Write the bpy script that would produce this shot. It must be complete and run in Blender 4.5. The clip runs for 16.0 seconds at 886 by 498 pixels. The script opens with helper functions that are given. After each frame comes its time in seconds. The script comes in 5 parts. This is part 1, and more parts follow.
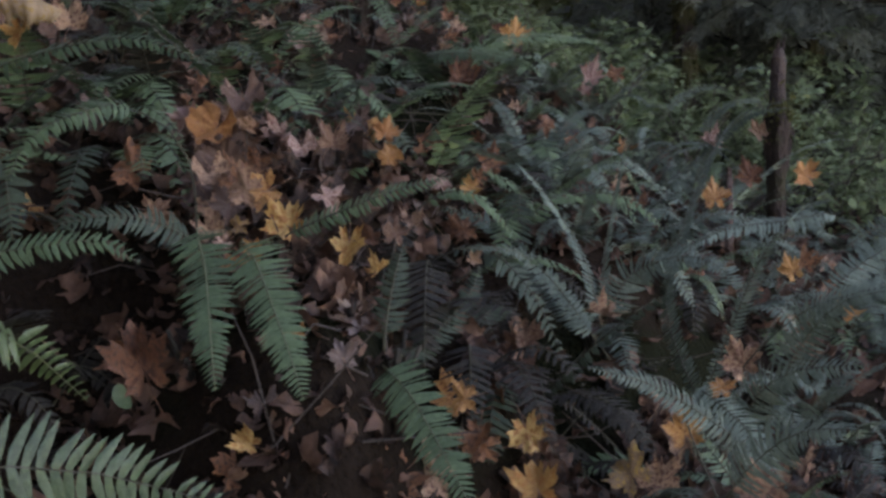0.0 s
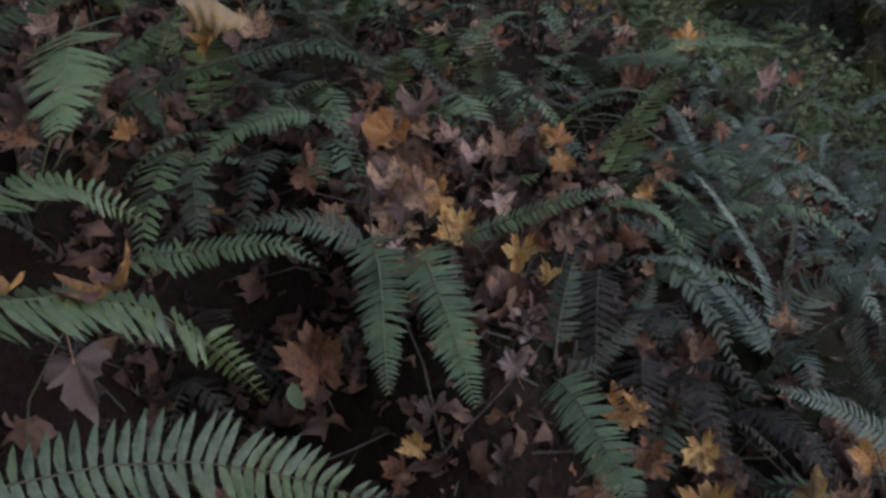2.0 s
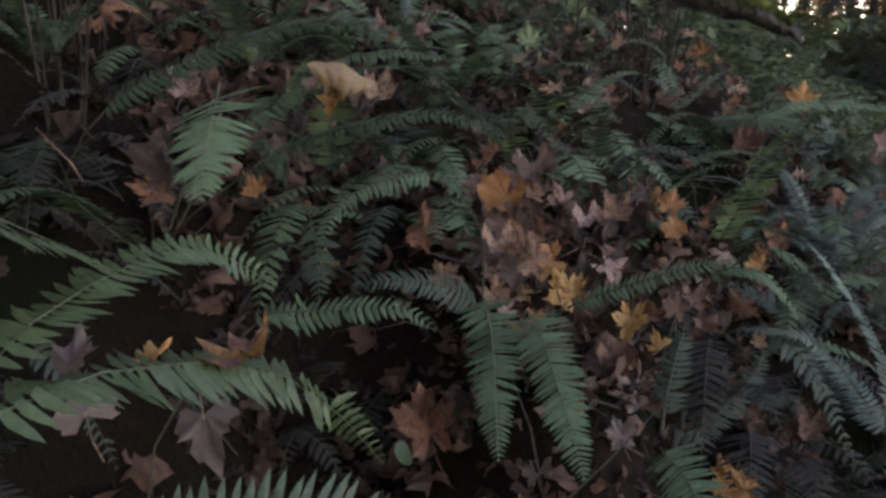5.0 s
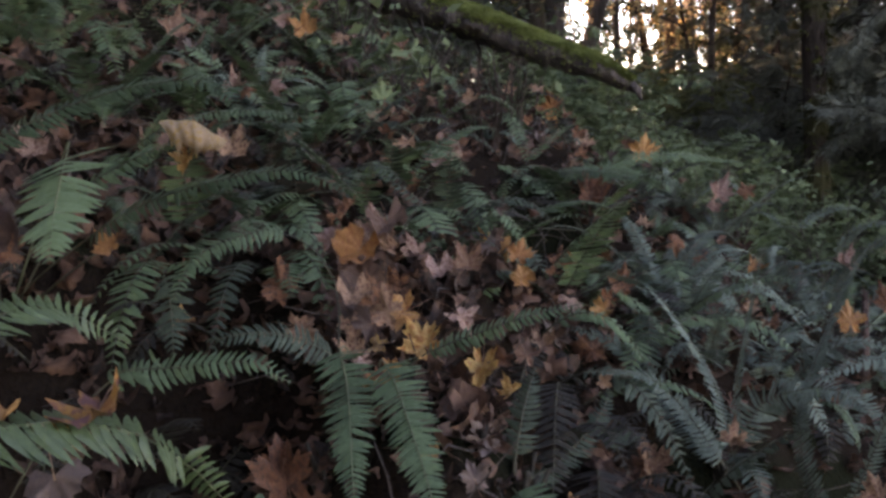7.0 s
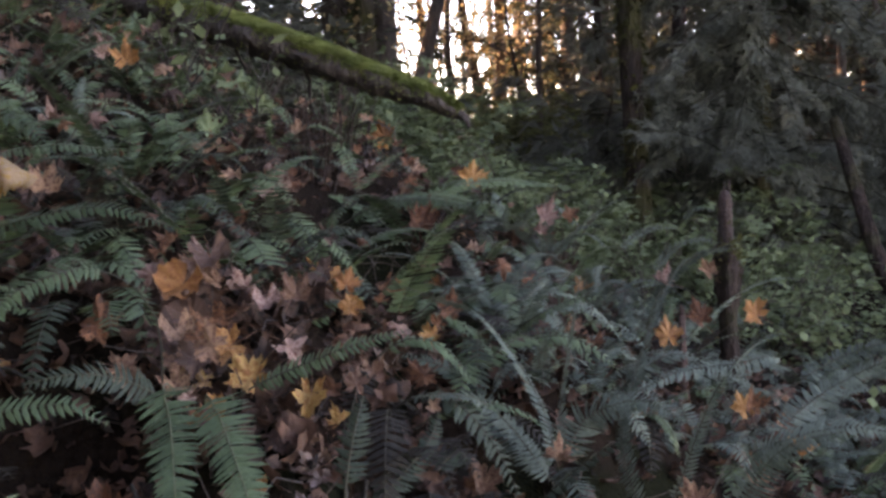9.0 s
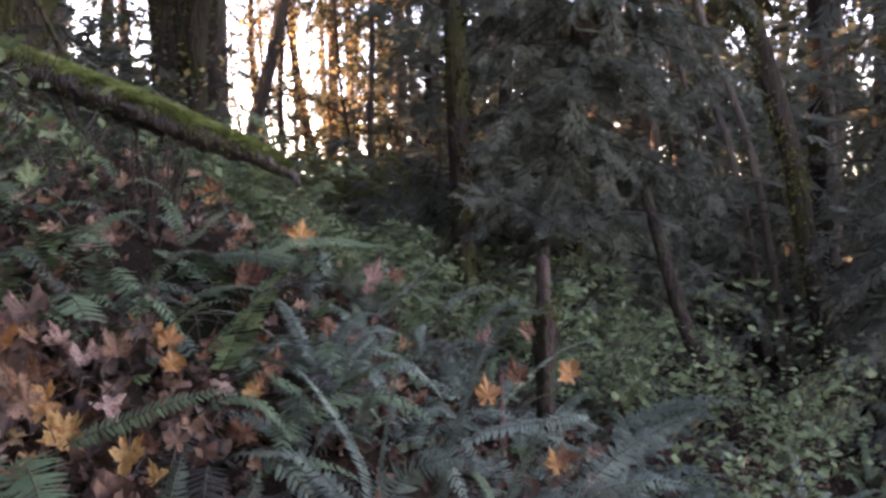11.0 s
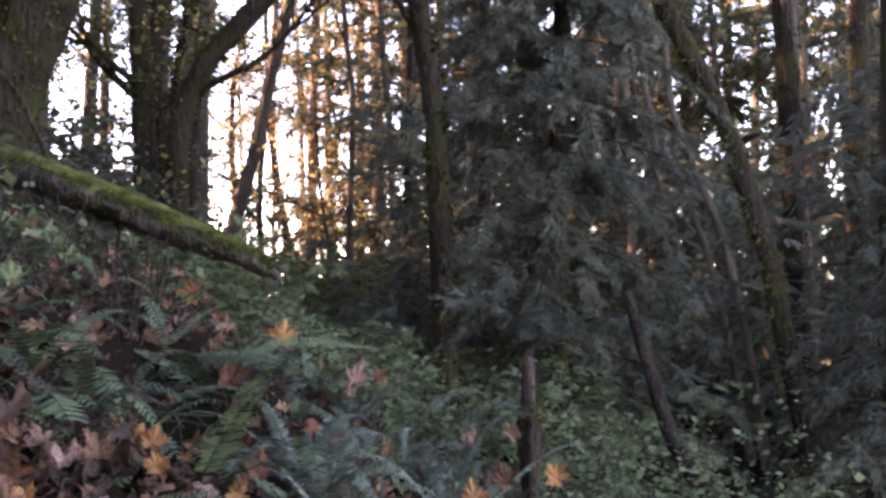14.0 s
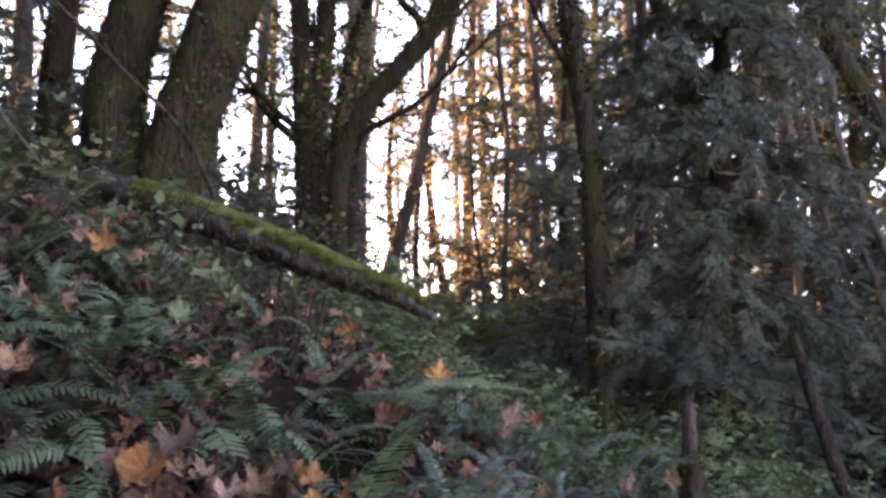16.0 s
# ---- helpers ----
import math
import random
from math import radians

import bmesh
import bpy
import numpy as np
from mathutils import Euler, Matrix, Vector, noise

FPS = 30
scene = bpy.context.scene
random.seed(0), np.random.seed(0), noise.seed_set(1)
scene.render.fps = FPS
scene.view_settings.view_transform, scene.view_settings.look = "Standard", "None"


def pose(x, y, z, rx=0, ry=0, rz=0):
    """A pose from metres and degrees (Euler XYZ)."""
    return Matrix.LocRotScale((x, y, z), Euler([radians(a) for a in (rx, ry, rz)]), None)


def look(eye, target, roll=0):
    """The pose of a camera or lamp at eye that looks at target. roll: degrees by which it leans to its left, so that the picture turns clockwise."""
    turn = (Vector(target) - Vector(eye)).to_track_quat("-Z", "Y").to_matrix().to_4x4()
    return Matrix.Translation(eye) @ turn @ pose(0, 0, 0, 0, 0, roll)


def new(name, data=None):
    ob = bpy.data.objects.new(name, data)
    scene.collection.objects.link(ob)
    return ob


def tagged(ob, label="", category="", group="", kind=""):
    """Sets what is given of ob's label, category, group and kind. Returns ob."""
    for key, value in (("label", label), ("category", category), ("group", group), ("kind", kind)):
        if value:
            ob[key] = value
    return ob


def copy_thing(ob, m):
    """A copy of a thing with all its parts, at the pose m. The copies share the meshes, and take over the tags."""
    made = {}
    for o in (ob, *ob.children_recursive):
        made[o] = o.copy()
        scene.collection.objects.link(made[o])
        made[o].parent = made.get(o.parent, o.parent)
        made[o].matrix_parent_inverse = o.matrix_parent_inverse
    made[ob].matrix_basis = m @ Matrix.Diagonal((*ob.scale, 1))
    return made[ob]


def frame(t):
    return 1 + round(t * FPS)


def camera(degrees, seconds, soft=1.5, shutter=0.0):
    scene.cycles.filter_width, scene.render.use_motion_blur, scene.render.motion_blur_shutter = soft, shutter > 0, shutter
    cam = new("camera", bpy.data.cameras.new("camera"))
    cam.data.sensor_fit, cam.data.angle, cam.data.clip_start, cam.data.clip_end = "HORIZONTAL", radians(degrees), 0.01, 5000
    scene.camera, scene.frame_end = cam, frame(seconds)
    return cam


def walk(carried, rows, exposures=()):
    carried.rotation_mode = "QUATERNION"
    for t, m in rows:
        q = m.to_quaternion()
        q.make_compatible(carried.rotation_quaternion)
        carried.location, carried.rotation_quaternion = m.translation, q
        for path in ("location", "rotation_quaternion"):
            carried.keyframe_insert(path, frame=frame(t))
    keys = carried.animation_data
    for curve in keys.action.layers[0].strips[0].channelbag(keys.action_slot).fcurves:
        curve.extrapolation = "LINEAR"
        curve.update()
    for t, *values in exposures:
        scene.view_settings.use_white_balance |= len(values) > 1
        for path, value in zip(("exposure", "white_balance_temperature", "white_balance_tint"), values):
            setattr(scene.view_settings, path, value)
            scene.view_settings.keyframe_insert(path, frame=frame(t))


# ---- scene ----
cam = camera(46.3, 16.0, soft=3.0)
PATH = [
    (0, (-0.219, 0.259, 1.337), (-0.2052, 2.2064, 0.8838), -1.91),
    (0.5, (-0.215, 0.265, 1.336), (-0.2652, 2.2112, 0.8785), -1.76),
    (1, (-0.227, 0.277, 1.333), (-0.3523, 2.2221, 0.8857), -1.98),
    (1.5, (-0.234, 0.278, 1.332), (-0.4362, 2.2216, 0.9040), -2.30),
    (2, (-0.244, 0.283, 1.333), (-0.5347, 2.2151, 0.9048), -2.72),
    (2.5, (-0.263, 0.289, 1.331), (-0.6418, 2.2045, 0.8966), -2.55),
    (3, (-0.279, 0.282, 1.330), (-0.7321, 2.1803, 0.8936), -2.03),
    (3.2, (-0.281, 0.275, 1.330), (-0.7724, 2.1649, 0.8958), -1.96),
    (5.3, (-0.261, 0.251, 1.384), (-0.7246, 2.1698, 1.0597), -0.99),
    (5.5, (-0.256, 0.246, 1.384), (-0.7009, 2.1711, 1.0766), -1.20),
    (6, (-0.254, 0.234, 1.387), (-0.6369, 2.1752, 1.0949), -1.32),
    (6.5, (-0.248, 0.221, 1.390), (-0.5393, 2.1796, 1.1071), -1.44),
    (7, (-0.242, 0.209, 1.391), (-0.4547, 2.1808, 1.1338), -1.30),
    (7.5, (-0.233, 0.198, 1.392), (-0.3852, 2.1758, 1.1392), -1.00),
    (8, (-0.222, 0.195, 1.392), (-0.3029, 2.1769, 1.1374), -1.17),
    (8.5, (-0.213, 0.190, 1.393), (-0.2090, 2.1751, 1.1479), -1.62),
    (9, (-0.208, 0.187, 1.397), (-0.1154, 2.1736, 1.1825), -2.10),
    (9.5, (-0.205, 0.177, 1.401), (-0.0227, 2.1608, 1.2261), -1.82),
    (10, (-0.207, 0.159, 1.405), (0.0631, 2.1357, 1.2616), -1.06),
    (10.2, (-0.205, 0.151, 1.410), (0.0964, 2.1233, 1.2668), -0.69),
    (12.3, (-0.214, 0.093, 1.397), (0.3337, 2.0162, 1.3824), 0.14),
    (12.5, (-0.216, 0.095, 1.396), (0.3357, 2.0169, 1.3920), 0.28),
    (13, (-0.220, 0.099, 1.400), (0.3210, 2.0245, 1.4386), 0.44),
    (13.5, (-0.226, 0.114, 1.401), (0.2796, 2.0482, 1.4602), 0.35),
    (14, (-0.236, 0.139, 1.396), (0.2296, 2.0823, 1.4865), 0.14),
    (14.5, (-0.238, 0.156, 1.396), (0.1922, 2.1060, 1.4995), 0.75),
    (15, (-0.237, 0.153, 1.396), (0.0891, 2.1203, 1.5474), 1.34),
    (15.5, (-0.232, 0.154, 1.397), (-0.0123, 2.1350, 1.5595), 0.82),
    (16, (-0.233, 0.165, 1.392), (-0.0625, 2.1505, 1.5604), 0.65),
]
walk(cam, [(t, look(eye, target, roll)) for t, eye, target, roll in PATH],
     exposures=[(0, 3.72, 9550, 34), (3, 3.48, 9550, 34), (5.5, 3.53, 9600, 35), (9, 3.93, 9600, 40), (12.5, 4.22, 9000, 43), (16, 4.22, 8900, 42)])

# ---- light: open sky through the trees, low sun far ahead, foreground in shade ----
SUN_AZ, SUN_EL = radians(-70), radians(16)      # azimuth from +y towards +x
sun = new("sun", bpy.data.lights.new("sun", "SUN"))
sun.data.energy, sun.data.angle, sun.data.color = 4.2, radians(0.53), (1.0, 0.82, 0.60)
way = Vector((math.sin(SUN_AZ) * math.cos(SUN_EL), math.cos(SUN_AZ) * math.cos(SUN_EL), math.sin(SUN_EL)))
sun.matrix_world = look(way * 60, (0, 0, 0))
world = bpy.data.worlds.new("sky")
world.use_nodes = True
scene.world = world
wn = world.node_tree.nodes
sky = wn.new("ShaderNodeTexSky")
sky.sky_type, sky.sun_disc = "NISHITA", False
sky.sun_elevation, sky.sun_rotation = SUN_EL, SUN_AZ
sky.air_density, sky.dust_density, sky.ozone_density = 0.7, 0.1, 1.5
wn["Background"].inputs["Strength"].default_value = 0.15
world.node_tree.links.new(sky.outputs[0], wn["Background"].inputs["Color"])

rng = np.random.default_rng(7)


# ---- materials ----
def material(name, dark, light, rough=0.7, scale=8.0, fine=60.0, bump=0.3, thin=0.0, spec=0.4, third=None, per="object", long=1.0):
    """Two colours mixed by coarse and fine noise and by the piece; an optional third colour in patches; thin: light let through."""
    m = bpy.data.materials.new(name)
    m.use_nodes = True
    n, l = m.node_tree.nodes, m.node_tree.links
    b = n["Principled BSDF"]
    b.inputs["Roughness"].default_value = rough
    b.inputs["Specular IOR Level"].default_value = spec
    co = n.new("ShaderNodeTexCoord")
    big, small = n.new("ShaderNodeTexNoise"), n.new("ShaderNodeTexNoise")
    stretch = n.new("ShaderNodeMapping")
    stretch.inputs["Scale"].default_value = (1, 1, 1 / long)
    l.new(co.outputs["Object"], stretch.inputs["Vector"])
    for tex, s in ((big, scale), (small, fine)):
        tex.inputs["Scale"].default_value, tex.inputs["Detail"].default_value = s, 5
        l.new(stretch.outputs[0], tex.inputs["Vector"])
    if per == "object":
        rnd = n.new("ShaderNodeObjectInfo").outputs["Random"]
    else:
        rnd = n.new("ShaderNodeNewGeometry").outputs["Random Per Island"]
    s1, s2 = n.new("ShaderNodeMath"), n.new("ShaderNodeMath")
    s1.operation = s2.operation = "MULTIPLY_ADD"
    l.new(big.outputs["Fac"], s1.inputs[0]); s1.inputs[1].default_value = 0.9; l.new(small.outputs["Fac"], s1.inputs[2])
    l.new(rnd, s2.inputs[0]); s2.inputs[1].default_value = 0.75; l.new(s1.outputs[0], s2.inputs[2])
    ramp = n.new("ShaderNodeMapRange")
    ramp.inputs["From Min"].default_value, ramp.inputs["From Max"].default_value = 0.85, 1.8
    l.new(s2.outputs[0], ramp.inputs["Value"])
    mix = n.new("ShaderNodeMix")
    mix.data_type = "RGBA"
    mix.inputs["A"].default_value, mix.inputs["B"].default_value = (*dark, 1), (*light, 1)
    l.new(ramp.outputs[0], mix.inputs["Factor"])
    colour = mix.outputs["Result"]
    if third:
        patch = n.new("ShaderNodeTexNoise")
        patch.inputs["Scale"].default_value, patch.inputs["Detail"].default_value = scale * 0.6, 7
        l.new(co.outputs["Object"], patch.inputs["Vector"])
        cut = n.new("ShaderNodeMapRange")
        cut.inputs["From Min"].default_value, cut.inputs["From Max"].default_value = 0.5, 0.6
        l.new(patch.outputs["Fac"], cut.inputs["Value"])
        mix2 = n.new("ShaderNodeMix")
        mix2.data_type = "RGBA"
        l.new(cut.outputs[0], mix2.inputs["Factor"]); l.new(colour, mix2.inputs["A"])
        mix2.inputs["B"].default_value = (*third, 1)
        colour = mix2.outputs["Result"]
    l.new(colour, b.inputs["Base Color"])
    if bump:
        bp = n.new("ShaderNodeBump")
        bp.inputs["Strength"].default_value, bp.inputs["Distance"].default_value = bump, 0.02 if long == 1.0 else 0.06
        l.new(small.outputs["Fac"], bp.inputs["Height"]); l.new(bp.outputs[0], b.inputs["Normal"])
    if thin:
        tr, ms = n.new("ShaderNodeBsdfTranslucent"), n.new("ShaderNodeMixShader")
        l.new(colour, tr.inputs["Color"])
        ms.inputs[0].default_value = thin
        l.new(b.outputs[0], ms.inputs[1]); l.new(tr.outputs[0], ms.inputs[2])
        l.new(ms.outputs[0], n["Material Output"].inputs["Surface"])
    return m


M_FROND = material("fern_green", (0.022, 0.040, 0.019), (0.074, 0.116, 0.056), 0.5, 14, 120, 0.2, 0.15, 0.32)
# lighter than fern_green, for the near fronds
M_FROND_LIGHTER = material("fern_lighter_green", (0.030, 0.054, 0.026), (0.094, 0.146, 0.074), 0.55, 14, 120, 0.2, 0.15, 0.3)
# darker copy of fern_green: the shade on dim fronds is in its colour
M_FROND_SHADE = material("fern_shade_dull_green", (0.012, 0.019, 0.012), (0.036, 0.052, 0.032), 0.6, 14, 120, 0.2, 0.12, 0.25)
# paler bluish copy: sky sheen on the open right side, put into the colour
M_FROND_SKYLIT = material("fern_skylit_blue_green", (0.040, 0.058, 0.042), (0.138, 0.178, 0.134), 0.6, 14, 120, 0.2, 0.12, 0.28)
# yellower copy that carries the light on the lit near fronds
M_FROND_LIT = material("fern_lit_green", (0.024, 0.045, 0.016), (0.070, 0.106, 0.040), 0.5, 14, 120, 0.2, 0.15, 0.45)
# dead fern brown, taken darker so that it also stands for shade
M_FROND_DARK = material("fern_dead_shade_brown", (0.008, 0.0075, 0.005), (0.027, 0.021, 0.013), 0.8, 14, 120, 0.3, 0.1)
M_STEM = material("fern_stem", (0.018, 0.017, 0.009), (0.05, 0.046, 0.022), 0.6, 20, 200, 0.2)
M_RIB = material("fern_rib", (0.036, 0.042, 0.02), (0.10, 0.108, 0.055), 0.6, 20, 200, 0.2)
# soil coloured nearly black: the shade of the hollows is in it
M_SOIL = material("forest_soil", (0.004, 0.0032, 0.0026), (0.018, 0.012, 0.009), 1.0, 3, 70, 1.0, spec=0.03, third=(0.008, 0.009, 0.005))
M_BARK = material("bark", (0.03, 0.024, 0.021), (0.13, 0.105, 0.088), 0.9, 5, 28, 1.0, spec=0.15, long=5.0)
M_BARK_MOSS = material("mossy_bark", (0.016, 0.012, 0.009), (0.072, 0.056, 0.042), 0.95, 5, 28, 1.0, spec=0.1, third=(0.042, 0.042, 0.017), long=4.0)
M_BARK_DARK = material("dark_bark", (0.012, 0.009, 0.008), (0.055, 0.043, 0.036), 0.95, 5, 28, 1.0, spec=0.1, third=(0.04, 0.038, 0.018), long=4.0)
# reddish bark lightened and warmed: sunlight and glare are in its colour
M_BARK_SUNLIT = material("sunlit_reddish_bark", (0.10, 0.06, 0.042), (0.30, 0.19, 0.125), 0.9, 5, 28, 1.0, spec=0.15, long=5.0)
M_MOSS = material("moss", (0.032, 0.039, 0.012), (0.15, 0.182, 0.055), 1.0, 18, 160, 1.0, 0.1, 0.1)
M_MOSS_DARK = material("dark_moss", (0.025, 0.027, 0.010), (0.095, 0.095, 0.034), 1.0, 18, 160, 0.5, 0.1, 0.05)
M_WOOD = material("weathered_wood", (0.02, 0.012, 0.009), (0.095, 0.052, 0.038), 0.85, 10, 90, 0.8)
M_CONIFER = material("conifer_needles", (0.074, 0.082, 0.064), (0.152, 0.163, 0.128), 0.95, 2, 30, 0.0, 0.45, 0.05, per="island")
M_CONIFER_FAR = material("far_needles", (0.055, 0.066, 0.042), (0.105, 0.118, 0.075), 0.8, 0.4, 5, 0.0, 0.22, 0.1, per="island")
M_AUTUMN = material("autumn_leaves", (0.30, 0.18, 0.08), (0.60, 0.47, 0.24), 0.6, 0.5, 5, 0.0, 0.5, 0.3, per="island")
M_GREENLEAF = material("shrub_leaf", (0.066, 0.094, 0.046), (0.152, 0.194, 0.100), 0.75, 6, 60, 0.1, 0.25, 0.15, per="island")
M_TREELEAF = material("tree_leaf", (0.055, 0.07, 0.026), (0.15, 0.16, 0.062), 0.7, 0.6, 5, 0.0, 0.45, 0.3, per="island")
M_TWIG = material("twig", (0.02, 0.015, 0.012), (0.07, 0.05, 0.04), 0.9, 10, 80, 0.5)
M_DEAD = material("dead_wood", (0.016, 0.012, 0.010), (0.085, 0.06, 0.05), 0.95, 6, 40, 1.0, spec=0.1, third=(0.03, 0.028, 0.016), long=4.0)
M_LITTER = material("leaf_litter", (0.007, 0.005, 0.004), (0.125, 0.062, 0.040), 0.8, 9, 60, 0.5, 0.1, 0.3, per="island")
LEAF_COLOURS = {
    "yellow": material("leaf_yellow", (0.22, 0.10, 0.032), (0.46, 0.28, 0.10), 0.6, 12, 60, 0.4, 0.2, third=(0.25, 0.10, 0.03)),
    "amber": material("leaf_amber", (0.10, 0.035, 0.032), (0.46, 0.21, 0.04), 0.6, 7, 40, 0.4, 0.2, third=(0.13, 0.05, 0.045)),
    "orange": material("leaf_orange", (0.24, 0.09, 0.03), (0.46, 0.23, 0.08), 0.6, 30, 90, 0.4, 0.2, third=(0.22, 0.08, 0.03)),
    "rust": material("leaf_rust", (0.10, 0.035, 0.018), (0.24, 0.10, 0.045), 0.65, 22, 90, 0.5, 0.15, third=(0.06, 0.025, 0.015)),
    "brown": material("leaf_brown", (0.045, 0.024, 0.018), (0.13, 0.07, 0.05), 0.75, 22, 90, 0.5, 0.1),
    "tan": material("leaf_tan", (0.17, 0.085, 0.05), (0.36, 0.21, 0.13), 0.65, 22, 90, 0.5, 0.15, third=(0.13, 0.06, 0.04)),
    "pink": material("leaf_pale_pinkish", (0.17, 0.095, 0.075), (0.38, 0.24, 0.19), 0.6, 22, 90, 0.5, 0.15, third=(0.17, 0.075, 0.055)),
    "cream": material("leaf_cream", (0.17, 0.095, 0.05), (0.40, 0.27, 0.165), 0.7, 22, 90, 0.6, 0.2, third=(0.36, 0.21, 0.06)),
    "grey": material("leaf_greyish_brown", (0.10, 0.065, 0.055), (0.21, 0.145, 0.12), 0.6, 22, 90, 0.4, 0.15),
}
WORDS = {"yellow": "bright yellow", "amber": "amber and maroon", "orange": "orange", "rust": "rust-brown", "brown": "dark brown", "tan": "tan",
         "pink": "pale pinkish-brown", "cream": "pale cream-yellow", "grey": "greyish-brown"}


# ---- mesh helpers ----
class Build:
    """Gathers vertices and faces of one mesh."""

    def __init__(self):
        self.v, self.f, self.count = [], [], 0

    def add(self, verts, faces):
        self.v.append(np.asarray(verts, float).reshape(-1, 3))
        self.f.extend([tuple(i + self.count for i in q) for q in faces])
        self.count += len(self.v[-1])

    def quads(self, corners):
        """corners: n x 4 x 3."""
        n = len(corners)
        ids = np.arange(n * 4).reshape(n, 4) + self.count
        self.v.append(corners.reshape(-1, 3))
        self.f.extend(ids.tolist())
        self.count += n * 4

    def mesh(self, name, mat, smooth=True):
        me = bpy.data.meshes.new(name)
        me.from_pydata(np.concatenate(self.v).tolist() if self.v else [], [], self.f)
        me.materials.append(mat)
        if smooth:
            me.polygons.foreach_set("use_smooth", [True] * len(me.polygons))
        me.update()
        return me


def part(name, build, mat, parent=None, label="", smooth=True):
    ob = new(name, build.mesh(name, mat, smooth))
    ob.parent = parent
    if label:
        tagged(ob, label)
    return ob


def smooth_line(points, n):
    """A Catmull-Rom line of n points through the given ones."""
    p = np.asarray(points, float)
    if len(p) == 2:
        return p[0] + (p[1] - p[0]) * np.linspace(0, 1, n)[:, None]
    q = np.vstack([2 * p[0] - p[1], p, 2 * p[-1] - p[-2]])
    seg = np.linalg.norm(np.diff(p, axis=0), axis=1)
    where = np.concatenate([[0], np.cumsum(seg)])
    out = []
    for s in np.linspace(0, where[-1] * 0.99999, n):
        i = int(np.searchsorted(where, s, "right") - 1)
        u = (s - where[i]) / seg[i]
        a, b, c, d = q[i:i + 4]
        out.append(0.5 * (2 * b + (c - a) * u + (2 * a - 5 * b + 4 * c - d) * u * u + (3 * b - a - 3 * c + d) * u ** 3))
    return np.array(out)


def unit(a):
    return a / np.maximum(np.linalg.norm(a, axis=-1, keepdims=True), 1e-9)


def tube(build, line, radii, sides=8, rough=0.0, cap=True):
    line = np.asarray(line, float)
    n = len(line)
    radii = np.broadcast_to(radii, (n,))
    tang = unit(np.gradient(line, axis=0))
    ref = np.array([0.0, 1.0, 0.0]) if abs(tang[0][2]) > 0.8 else np.array([0.0, 0.0, 1.0])
    side = unit(np.cross(tang, ref))
    up = np.cross(side, tang)
    a = np.linspace(0, 2 * np.pi, sides, endpoint=False)
    k = 1 + rough * (rng.random((n, sides)) - 0.5) + rough * 0.7 * np.sin(a * 3 + rng.random() * 6)[None] * 0.5
    ring = line[:, None] + (radii[:, None] * k)[..., None] * (np.cos(a)[None, :, None] * side[:, None] + np.sin(a)[None, :, None] * up[:, None])
    faces = [(i * sides + j, i * sides + (j + 1) % sides, (i + 1) * sides + (j + 1) % sides, (i + 1) * sides + j) for i in range(n - 1) for j in range(sides)]
    if cap:
        faces += [tuple(range(sides - 1, -1, -1)), tuple((n - 1) * sides + j for j in range(sides))]
    build.add(ring.reshape(-1, 3), faces)


# ---- ground: slope rising to the left and ahead, with a low bank ----
def in_pit(x, y, k=1.25):
    return any((x - px) ** 2 + (y - py) ** 2 < (k * wide) ** 2 for px, py, deep, wide in PITS)


def ease(u):
    u = np.clip(u, 0, 1)
    return u * u * (3 - 2 * u)


# hollows under the ferns: x, y, depth, width
PITS = ((-0.28, 3.33, 0.42, 0.2), (-0.22, 2.08, 0.22, 0.12), (-0.95, 2.15, 0.32, 0.13), (-1.28, 1.78, 0.4, 0.2), (0.04, 2.55, 0.45, 0.17), (-0.86, 1.8, 0.5, 0.21), (-0.28, 2.3, 0.14, 0.09), (-0.33, 3.7, 0.2, 0.17), (0.5, 2.75, 0.2, 0.15))


def height(x, y):
    x, y = np.asarray(x, float), np.asarray(y, float)
    base = np.interp(y, [-400, -8, -2, 0, 1.2, 1.9, 2.5, 3.5, 5, 8, 15, 40, 400], [-2, -1.0, -0.3, 0, 0.2, 0.33, 0.42, 0.55, 0.72, 0.85, 0.95, 1.05, 1.5])
    bank = 0.42 * ease((y - 1.5 - 1.3 * np.maximum(0, x + 0.4)) / 0.5) * np.clip(1 - (x + 0.2) / 1.3, 0, 1)
    cross = -np.where(x < 0, np.interp(y, [1.4, 4.5], [0.22, 0.47]), 0.33) * np.clip(x, -7, 4.5) * (0.55 + 0.45 * ease((14 - y) / 10))
    lumps = 0.035 * np.sin(3.1 * x + 1.3) * np.sin(2.7 * y + 0.4) + 0.02 * np.sin(7.3 * x + 2.1 * y) + 0.015 * np.sin(9.7 * y - 4.2 * x)
    for px, py, deep, wide in PITS:
        lumps = lumps - deep * np.exp(-((x - px) ** 2 + (y - py) ** 2) / (2 * wide * wide))
    return base + bank + cross + lumps


def build_ground():
    u = np.linspace(0, 1, 150)
    radius = 0.04 + 14 * u ** 1.8 + 2500 * u ** 14
    ang = np.linspace(0, 2 * np.pi, 180, endpoint=False)
    x = radius[:, None] * np.sin(ang)[None]
    y = 2 + radius[:, None] * np.cos(ang)[None]
    z = height(x, y) + 0.012 * (rng.random(x.shape) - 0.5)
    v = np.stack([x, y, z], -1).reshape(-1, 3)
    k = len(ang)
    f = [(i * k + j, (i + 1) * k + j, (i + 1) * k + (j + 1) % k, i * k + (j + 1) % k) for i in range(len(u) - 1) for j in range(k)]
    f.append(tuple(range(k)))
    b = Build()
    b.add(v, f)
    tagged(part("ground", b, M_SOIL), "forest soil darkened for shade, on a leaf-strewn slope", "ground", kind="structure")


build_ground()


